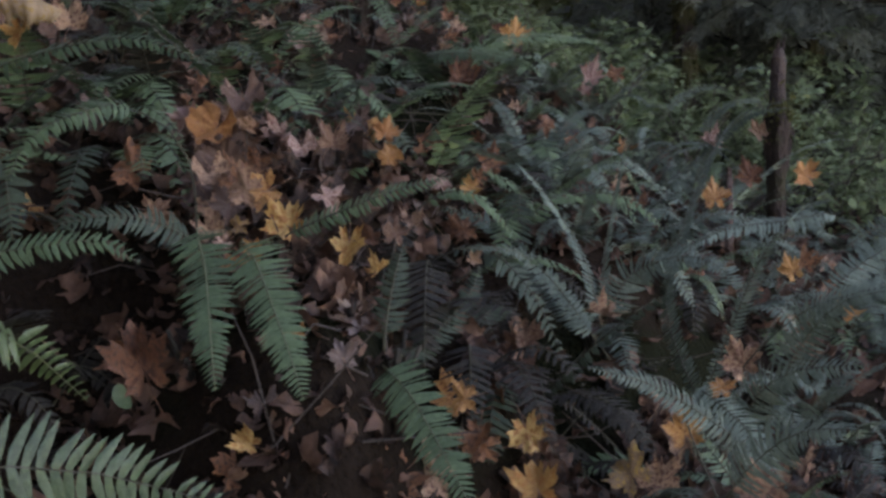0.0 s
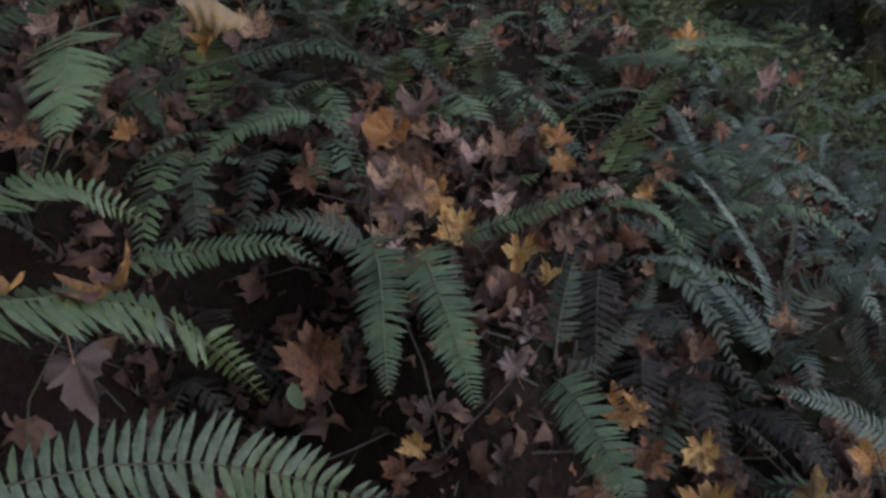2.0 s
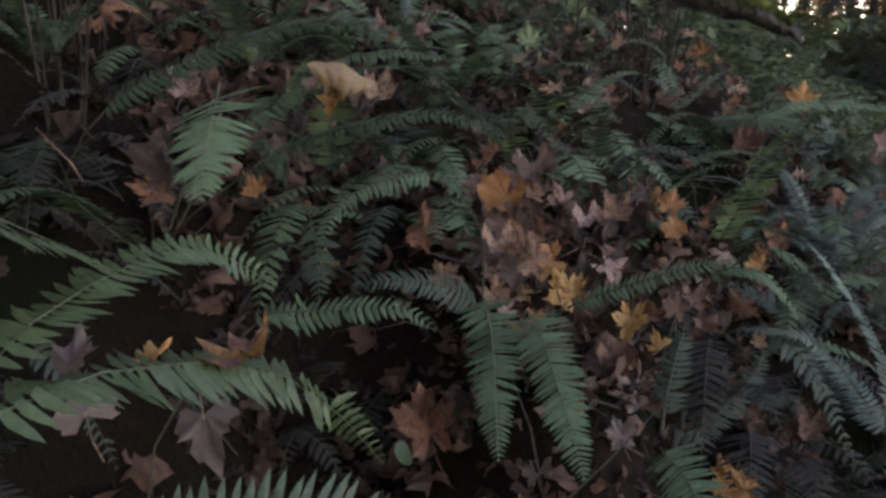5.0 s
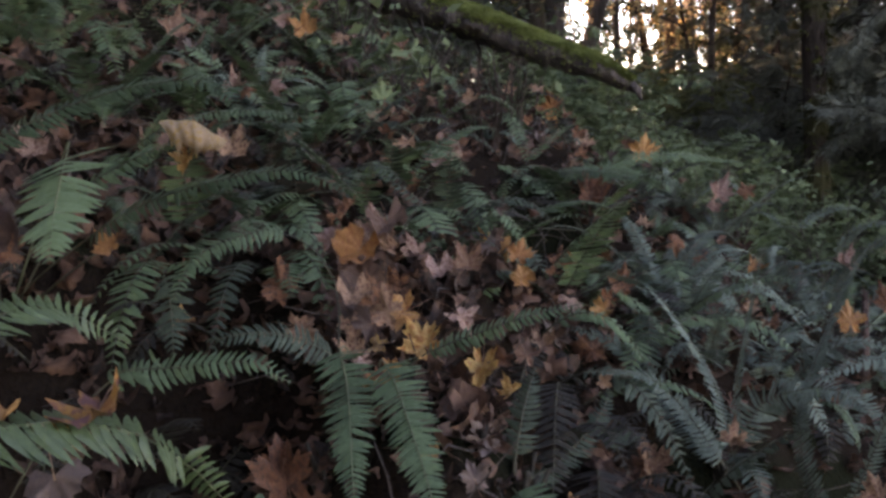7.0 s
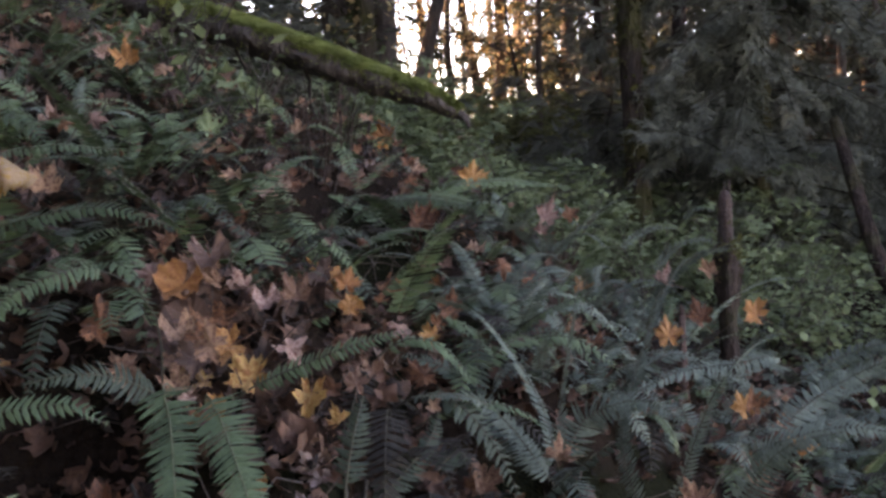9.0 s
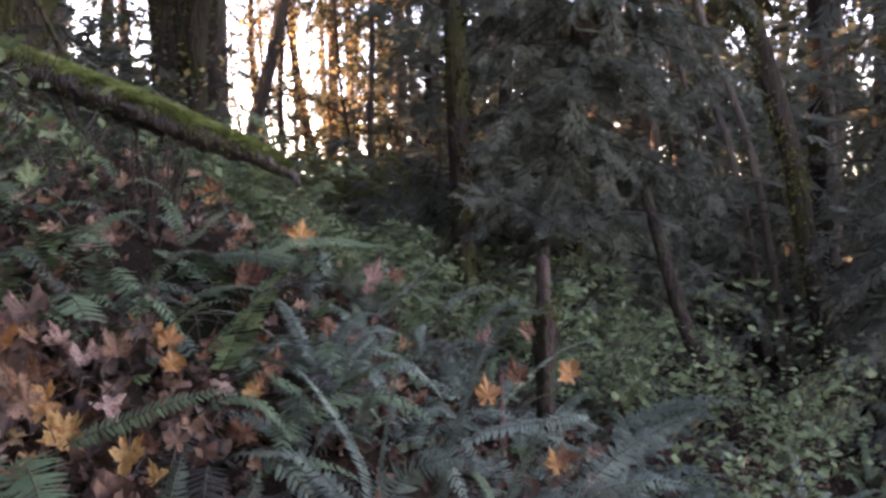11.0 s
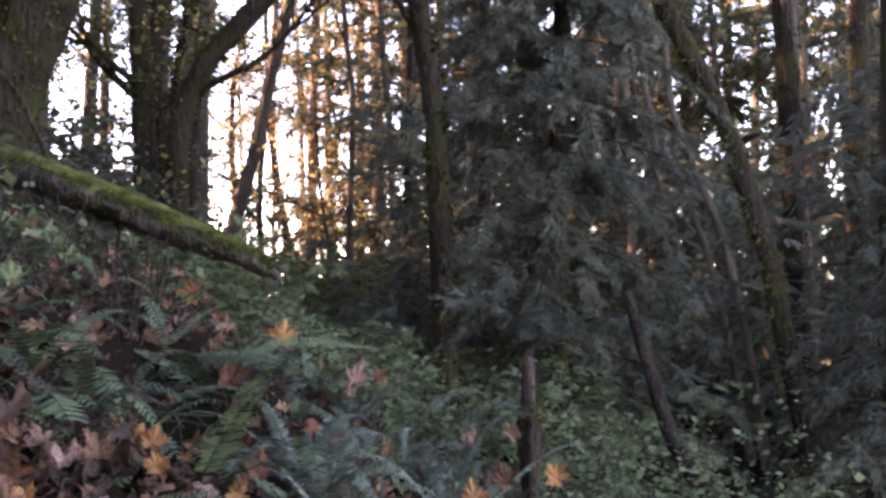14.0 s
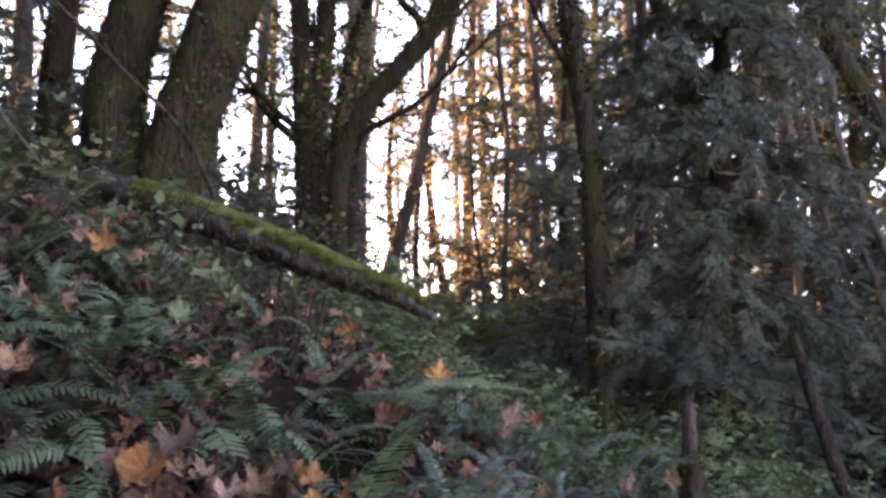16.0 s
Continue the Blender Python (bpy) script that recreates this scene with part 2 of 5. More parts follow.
# ---- ferns ----
def frond_blade(build, stems, line, width, spin=0.0, ragged=0.28, curl=0.07, bare=0.14, gap=0.0118, lean=0.0, roof=0.2, full=False, fat=0.86, taper=0.68):
    """A pinnate frond along a line: a thin stem and two rows of tapering leaflets."""
    n = 40
    line = smooth_line(line, n)
    length = np.linalg.norm(np.diff(line, axis=0), axis=1).sum()
    tang = unit(np.gradient(line, axis=0))
    ref = unit(np.array([0.0, -lean, 1.0]))
    normal = ref - tang * (tang @ ref)[:, None]
    bad = np.linalg.norm(normal, axis=1) < 0.3
    back = np.array([0.0, -0.6, 0.0])
    normal[bad] += back - tang[bad] * (tang[bad] @ back)[:, None]
    normal = unit(normal)
    side = np.cross(tang, normal)
    c, s = math.cos(radians(spin)), math.sin(radians(spin))
    side, normal = side * c + normal * s, normal * c - side * s
    tube(stems, line[::3], np.linspace(0.0026, 0.0007, len(line[::3])), 4)
    pairs = max(12, int(length * (1 - bare) / gap))
    for i in range(pairs):
        u = bare + (1 - bare) * (i + 0.5) / pairs
        w = (i + 0.5) / pairs
        shape = (1.0 if full else min(1.0, taper + 1.5 * w)) * (1 - w ** 2.4) ** 0.85 + 0.03
        k = u * (n - 1)
        a = int(min(k, n - 2))
        fr = k - a
        for sgn in (-1, 1):
            if rng.random() < 0.02:
                continue
            p = line[a] * (1 - fr) + line[a + 1] * fr
            t, sd, nm = tang[a], side[a] * sgn, normal[a]
            ln = width * 0.58 * shape * (1 + ragged * (rng.random() - 0.5)) + 0.004
            wd = min(gap * fat, ln * 0.3) * 0.5
            sweep = 0.14 + 0.42 * w + 0.34 * (rng.random() - 0.5)
            out = unit(sd * math.cos(roof) - nm * math.sin(roof) + t * sweep)
            across = unit(t - out * (t @ out))
            nn = np.cross(out, across) * sgn
            nn = nn if nn @ nm > 0 else -nn
            lift = 0.10 + 0.15 * (rng.random() - 0.5)
            drop = curl * (1 + rng.random())
            tw = 0.6 * (rng.random() - 0.4)
            ac = across * math.cos(tw) + nn * math.sin(tw)
            bend = across * 0.10 * ln
            mid = [p + out * ln * q + nn * (lift * ln * q - drop * ln * q * q) + bend * q * q for q in (0.0, 0.3, 0.7, 1.0)]
            fold = nn * (-wd * 0.35)
            v = [mid[0] - ac * wd * 0.55, mid[0] + ac * wd * 0.9 + fold * 0.4,
                 mid[1] - ac * wd + fold, mid[1], mid[1] + ac * wd + fold,
                 mid[2] - ac * wd * 0.66 + fold * 0.6, mid[2], mid[2] + ac * wd * 0.66 + fold * 0.6, mid[3]]
            build.add(v, [(0, 1, 4, 3), (0, 3, 2), (2, 3, 6, 5), (3, 4, 7, 6), (5, 6, 8), (6, 7, 8)])


def frond(parent, line, width, mat, spin=0.0, label="", **k):
    blade, stem = Build(), Build()
    frond_blade(blade, stem, line, width, spin, **k)
    ob = part("frond", blade, mat, parent, label)
    part("stem", stem, M_RIB if mat in (M_FROND_LIGHTER, M_FROND_LIT) else M_STEM, ob)
    return ob


def arch(base, turn, length, rise, droop):
    """The line of an arching frond from its crown."""
    d = np.array([math.sin(turn), math.cos(turn), 0])
    s = np.linspace(0, 1, 7)[:, None]
    return np.asarray(base) + d * length * (s * 0.9 - 0.12 * s * s) + np.array([0, 0, 1.0]) * (rise * s * 2 - droop * s * s * 2)


FERN_LABEL = "green sword fern with arching fronds on the leaf-strewn slope"


def crown_base(parent, x, y, z):
    b = Build()
    for i in range(9):
        a = rng.random() * 6.28
        r = 0.03 * rng.random()
        o = np.array([x + r * math.cos(a), y + r * math.sin(a), z - 0.03])
        tube(b, [o, o + np.array([0.03 * math.cos(a), 0.03 * math.sin(a), 0.05 + 0.05 * rng.random()])], [0.009, 0.004], 5)
    part("crown", b, M_FROND_DARK, parent, "brown fibrous fern crown")


def fern(x, y, fill, size=0.6, label=FERN_LABEL, mat=None, group="sword ferns"):
    z = float(height(x, y))
    root = tagged(new("sword_fern"), label, "fern", group)
    root["spot"] = (x, y, z)
    crown_base(root, x, y, z)
    for i in range(fill):
        turn = 6.283 * (i + rng.random() * 0.8) / max(1, fill)
        ln = size * (0.75 + 0.45 * rng.random())
        frond(root, arch((x, y, z), turn, ln, ln * (0.35 + 0.3 * rng.random()), ln * (0.25 + 0.35 * rng.random())), 0.11 * (0.8 + 0.4 * rng.random()),
              mat or (M_FROND_SKYLIT if x > 0.2 else M_FROND), gap=0.016)
    return root


def hero_frond(root, width, line, spin=0.0, mat=None, label="", lean=0.7, roof=0.2, full=False, gap=0.0105, fat=0.82, taper=0.68):
    """A frond through the given points, its stem running back to the plant's crown."""
    base = np.array(root["spot"])
    p = np.asarray(line, float)
    first = p[0]
    reach = np.linalg.norm(first - base)
    if reach > 0.08:
        back = unit(p[0] - p[1])
        mid = first + back * min(0.35 * reach, 0.25)
        mid = 0.5 * mid + 0.5 * (first + (base - first) * 0.5)
        own = np.linalg.norm(np.diff(p, axis=0), axis=1).sum()
        run = np.linalg.norm(first - mid) + np.linalg.norm(mid - base)
        p = np.vstack([base, mid, p])
        bare = run / (run + own)
    else:
        bare = 0.12
    frond(root, p, width, mat or (M_FROND_SKYLIT if base[0] > 0.1 else M_FROND), spin, label, bare=bare, lean=lean, roof=roof, full=full, gap=gap, fat=fat, taper=taper)


# ---- maple leaves ----
def leaf_outline(kind):
    """A five-lobed maple leaf: radii at angles round its stalk."""
    r = np.random.default_rng(40 + kind)
    out = []
    lobes, wide = (((-126, 0.62), (-63, 0.9), (0, 1.0), (63, 0.9), (126, 0.62)), 1.0) if kind < 10 else (((-84, 0.72), (0, 1.0), (76, 0.84)), 1.28)
    for ang, ln in lobes:
        ln *= 0.9 + 0.2 * r.random()
        for off, k in ((-32, 0.53), (-25, 0.73), (-19, 0.90), (-13, 0.80), (-6, 0.94), (0, 1.14), (6, 0.92), (13, 0.80), (19, 0.89), (26, 0.71)):
            out.append((radians(ang + wide * off + 3 * (r.random() - 0.5)), ln * k * (0.95 + 0.1 * r.random())))
    return out


def leaf_points(kind, cup=None, thin=1):
    """Vertices and faces of one leaf, one unit across, stalk end at the origin, tip along +y, face up."""
    r = np.random.default_rng(90 + kind)
    cup = (0.35, 0.6, -0.45, 1.1, -1.3, 0.25, 0.9, -0.9, -0.8, 1.0, -0.7)[kind] if cup is None else cup
    edge = leaf_outline(kind)[::thin]
    if kind in (8, 9):
        edge = [(a, 0.62 + 0.3 * d) for a, d in edge]
    verts, faces = [(0, 0, 0)], []
    wave = r.random(4) * 6.28

    def bent(x, y):
        d = math.hypot(x, y)
        z = cup * d * d * 0.8 + 0.2 * math.sin(3 * math.atan2(x, y) + wave[0]) * d + 0.22 * math.sin(5 * math.atan2(x, y) + wave[1]) * d * d + 0.3 * math.sin(9 * math.atan2(x, y) + wave[3]) * d * d + ((1.0 if 5 < kind < 8 else 0.25) + 0.3 * wave[2] / 6.28) * abs(x) * d
        k = 1 - 0.25 * abs(cup) * d
        return (x * k, y * k, z)

    n = len(edge)
    for a, d in edge:
        verts.append(bent(0.33 * d * math.sin(a), 0.33 * d * math.cos(a)))
    for a, d in edge:
        verts.append(bent(0.62 * d * math.sin(a), 0.62 * d * math.cos(a)))
    for i in range(n):
        j = i + 1
        if j < n:
            faces += [(0, 1 + i, 1 + j), (1 + i, 1 + n + i, 1 + n + j, 1 + j)]
    return np.array(verts), faces


LEAVES = [leaf_points(k) for k in range(11)]
LITTER = [leaf_points(k, thin=4) for k in range(8)]
LEAF_MESHES = {}


def leaf_mesh(colour, kind):
    key = (colour, kind)
    if key not in LEAF_MESHES:
        b, s = Build(), Build()
        b.add(*LEAVES[kind])
        tube(s, [(0, 0.05, 0.0), (0.03, -0.3, 0.05), (0.1, -0.55, 0.02)], [0.014, 0.010, 0.010], 5)
        LEAF_MESHES[key] = (b.mesh("maple_leaf", LEAF_COLOURS[colour]), s.mesh("stalk", LEAF_COLOURS["rust" if colour in ("rust", "brown") else "tan"]))
    return LEAF_MESHES[key]


def maple(place, size, colour, kind=0, face=0.6, spin=0, where="lying among the ferns"):
    """A fallen leaf; face: 0 lies flat, 1 faces the viewer's side of the slope."""
    blade, stem = leaf_mesh(colour, kind)
    ob = new("maple_leaf", blade)
    stalk = new("stalk", stem)
    stalk.parent = ob
    squash = 0.62 + 0.38 * abs(math.sin(37 * size * 90 + spin + 11 * place[0]))
    ob.matrix_basis = (Matrix.Translation(place) @ pose(0, 0, 0, 12 + 66 * face, 22 * math.sin(5 * spin + size * 90), 12 * math.sin(spin)) @ pose(0, 0, 0, 0, 0, spin)
                       @ Matrix.Translation((0, -0.1 * size, 0)) @ Matrix.Diagonal((0.9 * size * squash, 0.9 * size, 0.9 * size, 1)))
    return tagged(ob, WORDS[colour] + " fallen maple leaf " + where, "leaf", "fallen maple leaves")



# ---- trees ----
def to_ground(points):
    """The line carried on down to just under the ground."""
    p = [np.asarray(q, float) for q in points]
    d = unit(p[0] - p[1])
    d = unit(np.array([d[0] * 0.7, d[1] * 0.7, min(d[2], -0.6)]))
    q = p[0].copy()
    for i in range(400):
        if q[2] < height(q[0], q[1]) - 0.08:
            break
        q = q + d * 0.05
    return ([q] if np.linalg.norm(q - p[0]) > 0.06 else []) + p


def diamonds(origin, along, across, length, width):
    """n leaf-shaped quads."""
    l, w = np.asarray(length)[:, None], np.asarray(width)[:, None]
    return np.stack([origin, origin + along * l * 0.45 + across * w, origin + along * l, origin + along * l * 0.45 - across * w], 1)


def cloud(build, centres, spread, per, size, r, flat=0.6):
    """Loose clumps of small leaves round the centres."""
    c = np.repeat(np.asarray(centres, float), per, 0)
    n = len(c)
    off = r.normal(size=(n, 3)) * spread * np.array([1, 1, flat])
    al = unit(r.normal(size=(n, 3)) * np.array([1, 1, 0.45]) + np.array([0, 0, -0.15]))
    ac = unit(np.cross(al, np.array([0, 0, 1.0]) + r.normal(size=(n, 3)) * 0.55))
    ln = size * (0.6 + 0.8 * r.random(n))
    build.quads(diamonds(c + off, al, ac, ln, ln * 0.33))


def branching(build, start, way, length, radius, r, depth=2, tips=None, bend=0.25):
    """A limb that forks; collects its tips."""
    n = 7
    line, d = [np.asarray(start, float)], unit(np.asarray(way, float))
    for i in range(n - 1):
        d = unit(d + r.normal(size=3) * bend * 0.5 + np.array([0, 0, 0.05]))
        line.append(line[-1] + d * length / (n - 1))
    tube(build, line, np.linspace(radius, radius * 0.35, n), 6 if depth > 1 else 4, 0.12, False)
    if tips is not None:
        tips.extend(line[3:])
    if depth > 0:
        for i in range(3):
            k = r.integers(2, n)
            branching(build, line[k], unit(d + r.normal(size=3) * 0.7), length * 0.6, radius * 0.5, r, depth - 1, tips, bend)


TREE_SEED = [100]


def leafy_tree(points, radii, name="maple_tree", label="", mat=None, limbs=4, top=11.0, leaves=None, leaf_size=0.055, per=34, group="", limb_from=0.55, limb_len=2.2, sides=12):
    """A trunk through the points, carried up to the top, with limbs and a loose crown."""
    TREE_SEED[0] += 1
    r = np.random.default_rng(TREE_SEED[0])
    pts = to_ground(points)
    d = unit(pts[-1] - pts[-2])
    rise = top - pts[-1][2]
    rad = list(np.linspace(radii[0], radii[1], len(pts)))
    if rise > 0.5:
        d = unit(np.array([d[0] * 0.8, d[1] * 0.8, abs(d[2]) + 0.25]))
        more = max(2, int(rise / 0.9))
        for k in range(1, more + 1):
            pts.append(pts[-1] + d * rise / more / max(0.5, d[2]) + r.normal(size=3) * 0.05)
            rad.append(radii[1] * (1 - 0.62 * k / more))
    steps = 90 if sides > 14 else 50
    line = smooth_line(pts, steps)
    gone = np.concatenate([[0], np.cumsum(np.linalg.norm(np.diff(pts, axis=0), axis=1))])
    rad = np.interp(np.linspace(0, 1, steps), gone / gone[-1], rad)
    rad[0] *= 1.5; rad[1] *= 1.25; rad[2] *= 1.08
    root = tagged(new(name), label, "tree", group)
    b = Build()
    tube(b, line, rad, sides, 0.16)
    part("trunk", b, mat or M_BARK, root)
    if mat in (M_BARK_MOSS, M_BARK_DARK):
        k = 3500 if sides > 14 else 1600
        i = r.integers(0, int(steps * 0.6), k)
        f = r.random(k)[:, None]
        p = line[i] * (1 - f) + line[i + 1] * f
        t = unit(line[i + 1] - line[i])
        e1 = unit(np.cross(t, np.array([0.3, 1.0, 0.1])))
        e2 = np.cross(t, e1)
        a = r.random() * 6.28 + r.normal(size=k) * 1.1 + 0.8 * np.sin(line[i][:, 2] * 5)
        out = e1 * np.cos(a)[:, None] + e2 * np.sin(a)[:, None]
        al = unit(out + r.normal(size=(k, 3)) * 0.6 + np.array([0, 0, -0.4]))
        ac = unit(np.cross(al, r.normal(size=(k, 3))))
        ln = 0.02 + 0.045 * r.random(k)
        mb = Build()
        mb.quads(diamonds(p + out * (rad[i] * 0.96)[:, None], al, ac, ln, ln * 0.25))
        tagged(part("moss", mb, M_MOSS_DARK, root, "dark olive moss on the bark", smooth=False), kind="stuff")
    tips = []
    for i in range(limbs):
        k = int(steps * (limb_from + (0.97 - limb_from) * (i + r.random()) / max(1, limbs)))
        lb = Build()
        a = r.random() * 6.28
        branching(lb, line[k], (math.cos(a), math.sin(a), 0.5 + 0.5 * r.random()), limb_len * (0.6 + 0.6 * r.random()), rad[k] * 0.5, r, 2, tips)
        tagged(part("limb", lb, mat or M_BARK, root), kind="stuff" if group.startswith(("far", "young", "thin")) else "")
    if leaves and tips:
        cb = Build()
        cloud(cb, np.array(tips), 0.28, per, leaf_size, r)
        tagged(part("crown", cb, leaves, root, smooth=False), kind="stuff")
    return root


def spray(seed, pairs, leaf, wide, sag=0.35):
    """A flat feathery twig, one unit long, as quads along +x."""
    r = np.random.default_rng(seed)
    u = (np.arange(pairs) + 0.5) / pairs
    out = []
    for sgn in (-1, 1):
        o = np.stack([u, 0.03 * r.normal(size=pairs), -sag * u * u], 1)
        a = np.radians(40 + 13 * r.normal(size=pairs))
        d = unit(np.stack([np.cos(a), sgn * np.sin(a), -0.3 + 0.25 * r.normal(size=pairs)], 1))
        ln = leaf * (1.2 - u) * (0.65 + 0.7 * r.random(pairs))
        ac = unit(np.cross(d, np.array([0, 0, 1.0]) + 0.35 * r.normal(size=(pairs, 3))))
        out.append(diamonds(o, d, ac, ln, ln * wide))
    return np.concatenate(out)


FINE_SPRAYS = [spray(k, 15, 0.36, 0.105) for k in range(5)]
COARSE_SPRAYS = [spray(20 + k, 7, 0.5, 0.17) for k in range(5)]


def hang_sprays(build, kinds, origin, along, size, r):
    """Sets a spray at each origin, pointing along."""
    up = unit(np.array([0, 0, 1.0]) + 0.3 * r.normal(size=origin.shape))
    side = unit(np.cross(up, along))
    up = np.cross(along, side)
    pick = r.integers(0, len(kinds), len(origin))
    for k, t in enumerate(kinds):
        m = pick == k
        if m.any():
            o, f, e, w, z = (q[m][:, None, None] for q in (origin, along, side, up, size))
            q = o + z[..., None] * (t[None, ..., 0:1] * f + t[None, ..., 1:2] * e + t[None, ..., 2:3] * w)
            build.quads(q.reshape(-1, 4, 3))


def conifer(base, top, trunk_r, reach, branches, name="conifer_tree", label="", low=0.4, needles=None, twig=0.28, per=20, bark=None, group="", droop=0.5, tip_reach=0.12, kinds=None, uneven=0.9, flat=0.0):
    """A straight trunk with uneven drooping boughs, each hung with feathery sprays."""
    TREE_SEED[0] += 1
    r = np.random.default_rng(TREE_SEED[0])
    base, top = np.asarray(base, float), np.asarray(top, float)
    root = tagged(new(name), label, "tree", group)
    b = Build()
    n = 24
    s = np.linspace(0, 1, n)
    line = base + (top - base) * s[:, None] + 0.03 * np.cumsum(r.normal(size=(n, 3)) * 0.3, 0) * np.array([1, 1, 0])
    tube(b, line, trunk_r * (1 - 0.85 * s) * np.where(s < 0.05, 1.25, 1), 10, 0.14)
    part("trunk", b, bark or M_BARK, root)
    boughs, green = Build(), Build()
    tall = top[2] - base[2]
    origin, along, size = [], [], []
    for i in range(branches):
        h = min(low / tall + (1 - low / tall) * (i + r.random()) / branches, 0.985)
        k = h * (n - 1)
        o = line[int(k)] + (line[min(n - 1, int(k) + 1)] - line[int(k)]) * (k - int(k))
        ln = (reach * (1 - h) ** 0.7 + tip_reach) * (1.05 - 0.5 * uneven + uneven * r.random())
        a = i * 2.4 + r.random() * 0.9
        d = np.array([math.cos(a), math.sin(a), 0.12 + 0.25 * r.normal()])
        sag = droop * (0.5 + r.random())
        u = np.linspace(0, 1, 8)[:, None]
        tube(boughs, o + d * ln * u - np.array([0, 0, 1.0]) * sag * ln * u * u, np.linspace(0.006, 0.0015, 8) * (0.6 + ln), 3, 0, False)
        m = max(3, int(ln * per))
        q = np.clip(0.12 + 0.9 * r.random(m) ** 0.8, 0, 1)
        sd = np.array([-d[1], d[0], 0]) * np.where(np.arange(m) % 2, 1.0, -1.0)[:, None]
        origin.append(o + d * ln * q[:, None] - np.array([0, 0, 1.0]) * sag * ln * (q * q)[:, None])
        along.append(unit(d * 0.65 + sd * (0.35 + 0.6 * r.random((m, 1))) + r.normal(size=(m, 3)) * 0.22 - np.array([0, 0, 1.0]) * (0.15 + 0.75 * r.random((m, 1)) * (1 - flat))))
        size.append(twig * (1.25 - 0.6 * q) * (0.6 + 0.7 * r.random(m)))
    hang_sprays(green, kinds or FINE_SPRAYS, np.concatenate(origin), np.concatenate(along), np.concatenate(size), r)
    tagged(part("bough_wood", boughs, bark or M_BARK, root), kind="stuff")
    tagged(part("crown", green, needles or M_CONIFER, root, smooth=False), kind="stuff")
    return root


# trunks
leafy_tree([(-2.182, 8.892, 2.605), (-2.273, 8.947, 3.232), (-2.200, 8.995, 3.781), (-2.064, 8.984, 4.374)], (0.25, 0.225), label='thick mossy maple trunk leaning over the slope', mat=M_BARK_MOSS, limbs=8, leaves=M_TREELEAF, top=12.0, sides=20, limb_from=0.22)
leafy_tree([(-1.772, 8.733, 2.567), (-1.655, 8.673, 3.050), (-1.464, 8.578, 3.596), (-1.236, 8.409, 4.254)], (0.266, 0.262), label='thick dark maple trunk leaning to one side', mat=M_BARK_MOSS, limbs=5, leaves=M_TREELEAF, top=12.0, sides=20)
leafy_tree([(-3.247, 10.565, 3.212), (-3.189, 10.458, 3.813), (-3.060, 10.242, 4.711)], (0.172, 0.143), label='slender dark mossy trunk on the slope', mat=M_BARK_MOSS, limbs=8, leaves=M_TREELEAF, top=13.0, limb_from=0.2)
leafy_tree([(-0.718, 11.114, 2.240), (-0.758, 11.042, 3.128), (-0.805, 10.971, 4.017), (-0.871, 10.891, 5.023)], (0.16, 0.085), label='mossy maple stem in a clump', mat=M_BARK_MOSS, limbs=9, top=11.0, leaves=M_TREELEAF, limb_from=0.18, limb_len=1.5, per=14)
leafy_tree([(-0.564, 11.301, 2.258), (-0.620, 11.218, 3.283), (-0.612, 11.141, 4.188), (-0.569, 11.061, 5.094)], (0.12, 0.10), label='mossy maple stem in a clump', mat=M_BARK_MOSS, limbs=9, top=11.0, leaves=M_TREELEAF, limb_from=0.18, limb_len=1.5, per=10)
leafy_tree([(-0.478, 11.585, 2.404), (-0.474, 11.433, 3.509), (-0.329, 11.229, 4.406), (-0.090, 10.998, 5.152)], (0.047, 0.043), label='thin mossy maple stem in a clump', mat=M_BARK_MOSS, limbs=7, top=11.0, leaves=M_TREELEAF, limb_from=0.15, limb_len=1.2)
leafy_tree([(-0.397, 10.691, 2.156), (-0.408, 10.584, 2.834), (-0.315, 10.483, 3.325), (-0.103, 10.390, 3.736), (0.177, 10.310, 4.036), (0.453, 10.198, 4.370), (0.771, 10.005, 4.902)], (0.10, 0.10), label='mossy maple stem arching far to one side', mat=M_BARK_MOSS, limbs=9, top=8.5, limb_from=0.35, limb_len=1.7, leaves=M_TREELEAF, per=12)
leafy_tree([(-0.209, 13.477, 2.362), (-0.216, 13.380, 3.519), (-0.201, 13.317, 4.242), (-0.144, 13.177, 5.833)], (0.14, 0.11), label='thin upright trunk against the bright sky', mat=M_BARK, limbs=4, top=13.0, leaves=M_AUTUMN, per=8)
leafy_tree([(0.269, 14.768, 2.302), (0.493, 14.687, 3.099), (0.776, 14.434, 4.510), (1.049, 14.095, 5.712), (1.144, 13.919, 6.215)], (0.103, 0.071), label='thin leaning trunk against the bright sky', mat=M_BARK, limbs=6, limb_from=.3, top=13.0, leaves=M_AUTUMN, per=7)
leafy_tree([(1.912, 22.020, 1.343), (1.721, 22.019, 2.294), (1.460, 21.947, 3.605), (1.320, 21.840, 4.552)], (0.089, 0.065), label='thin sunlit leaning trunk', mat=M_BARK_SUNLIT, limbs=3, top=11.0, leaves=M_AUTUMN, per=8)
leafy_tree([(2.160, 21.994, 1.464), (2.132, 21.907, 3.373), (2.127, 21.608, 5.499), (2.126, 21.208, 7.211)], (0.119, 0.089), label='sunlit reddish trunk in the bright gap', mat=M_BARK_SUNLIT, limbs=5, top=14.0, leaves=M_AUTUMN, limb_from=.35)
leafy_tree([(0.953, 19.632, 2.187), (0.903, 19.563, 3.248), (0.982, 19.395, 4.513), (1.135, 18.939, 6.558)], (0.074, 0.053), label='thin dark trunk in the bright gap', limbs=5, limb_from=.3, top=13.0, leaves=M_AUTUMN, per=6)
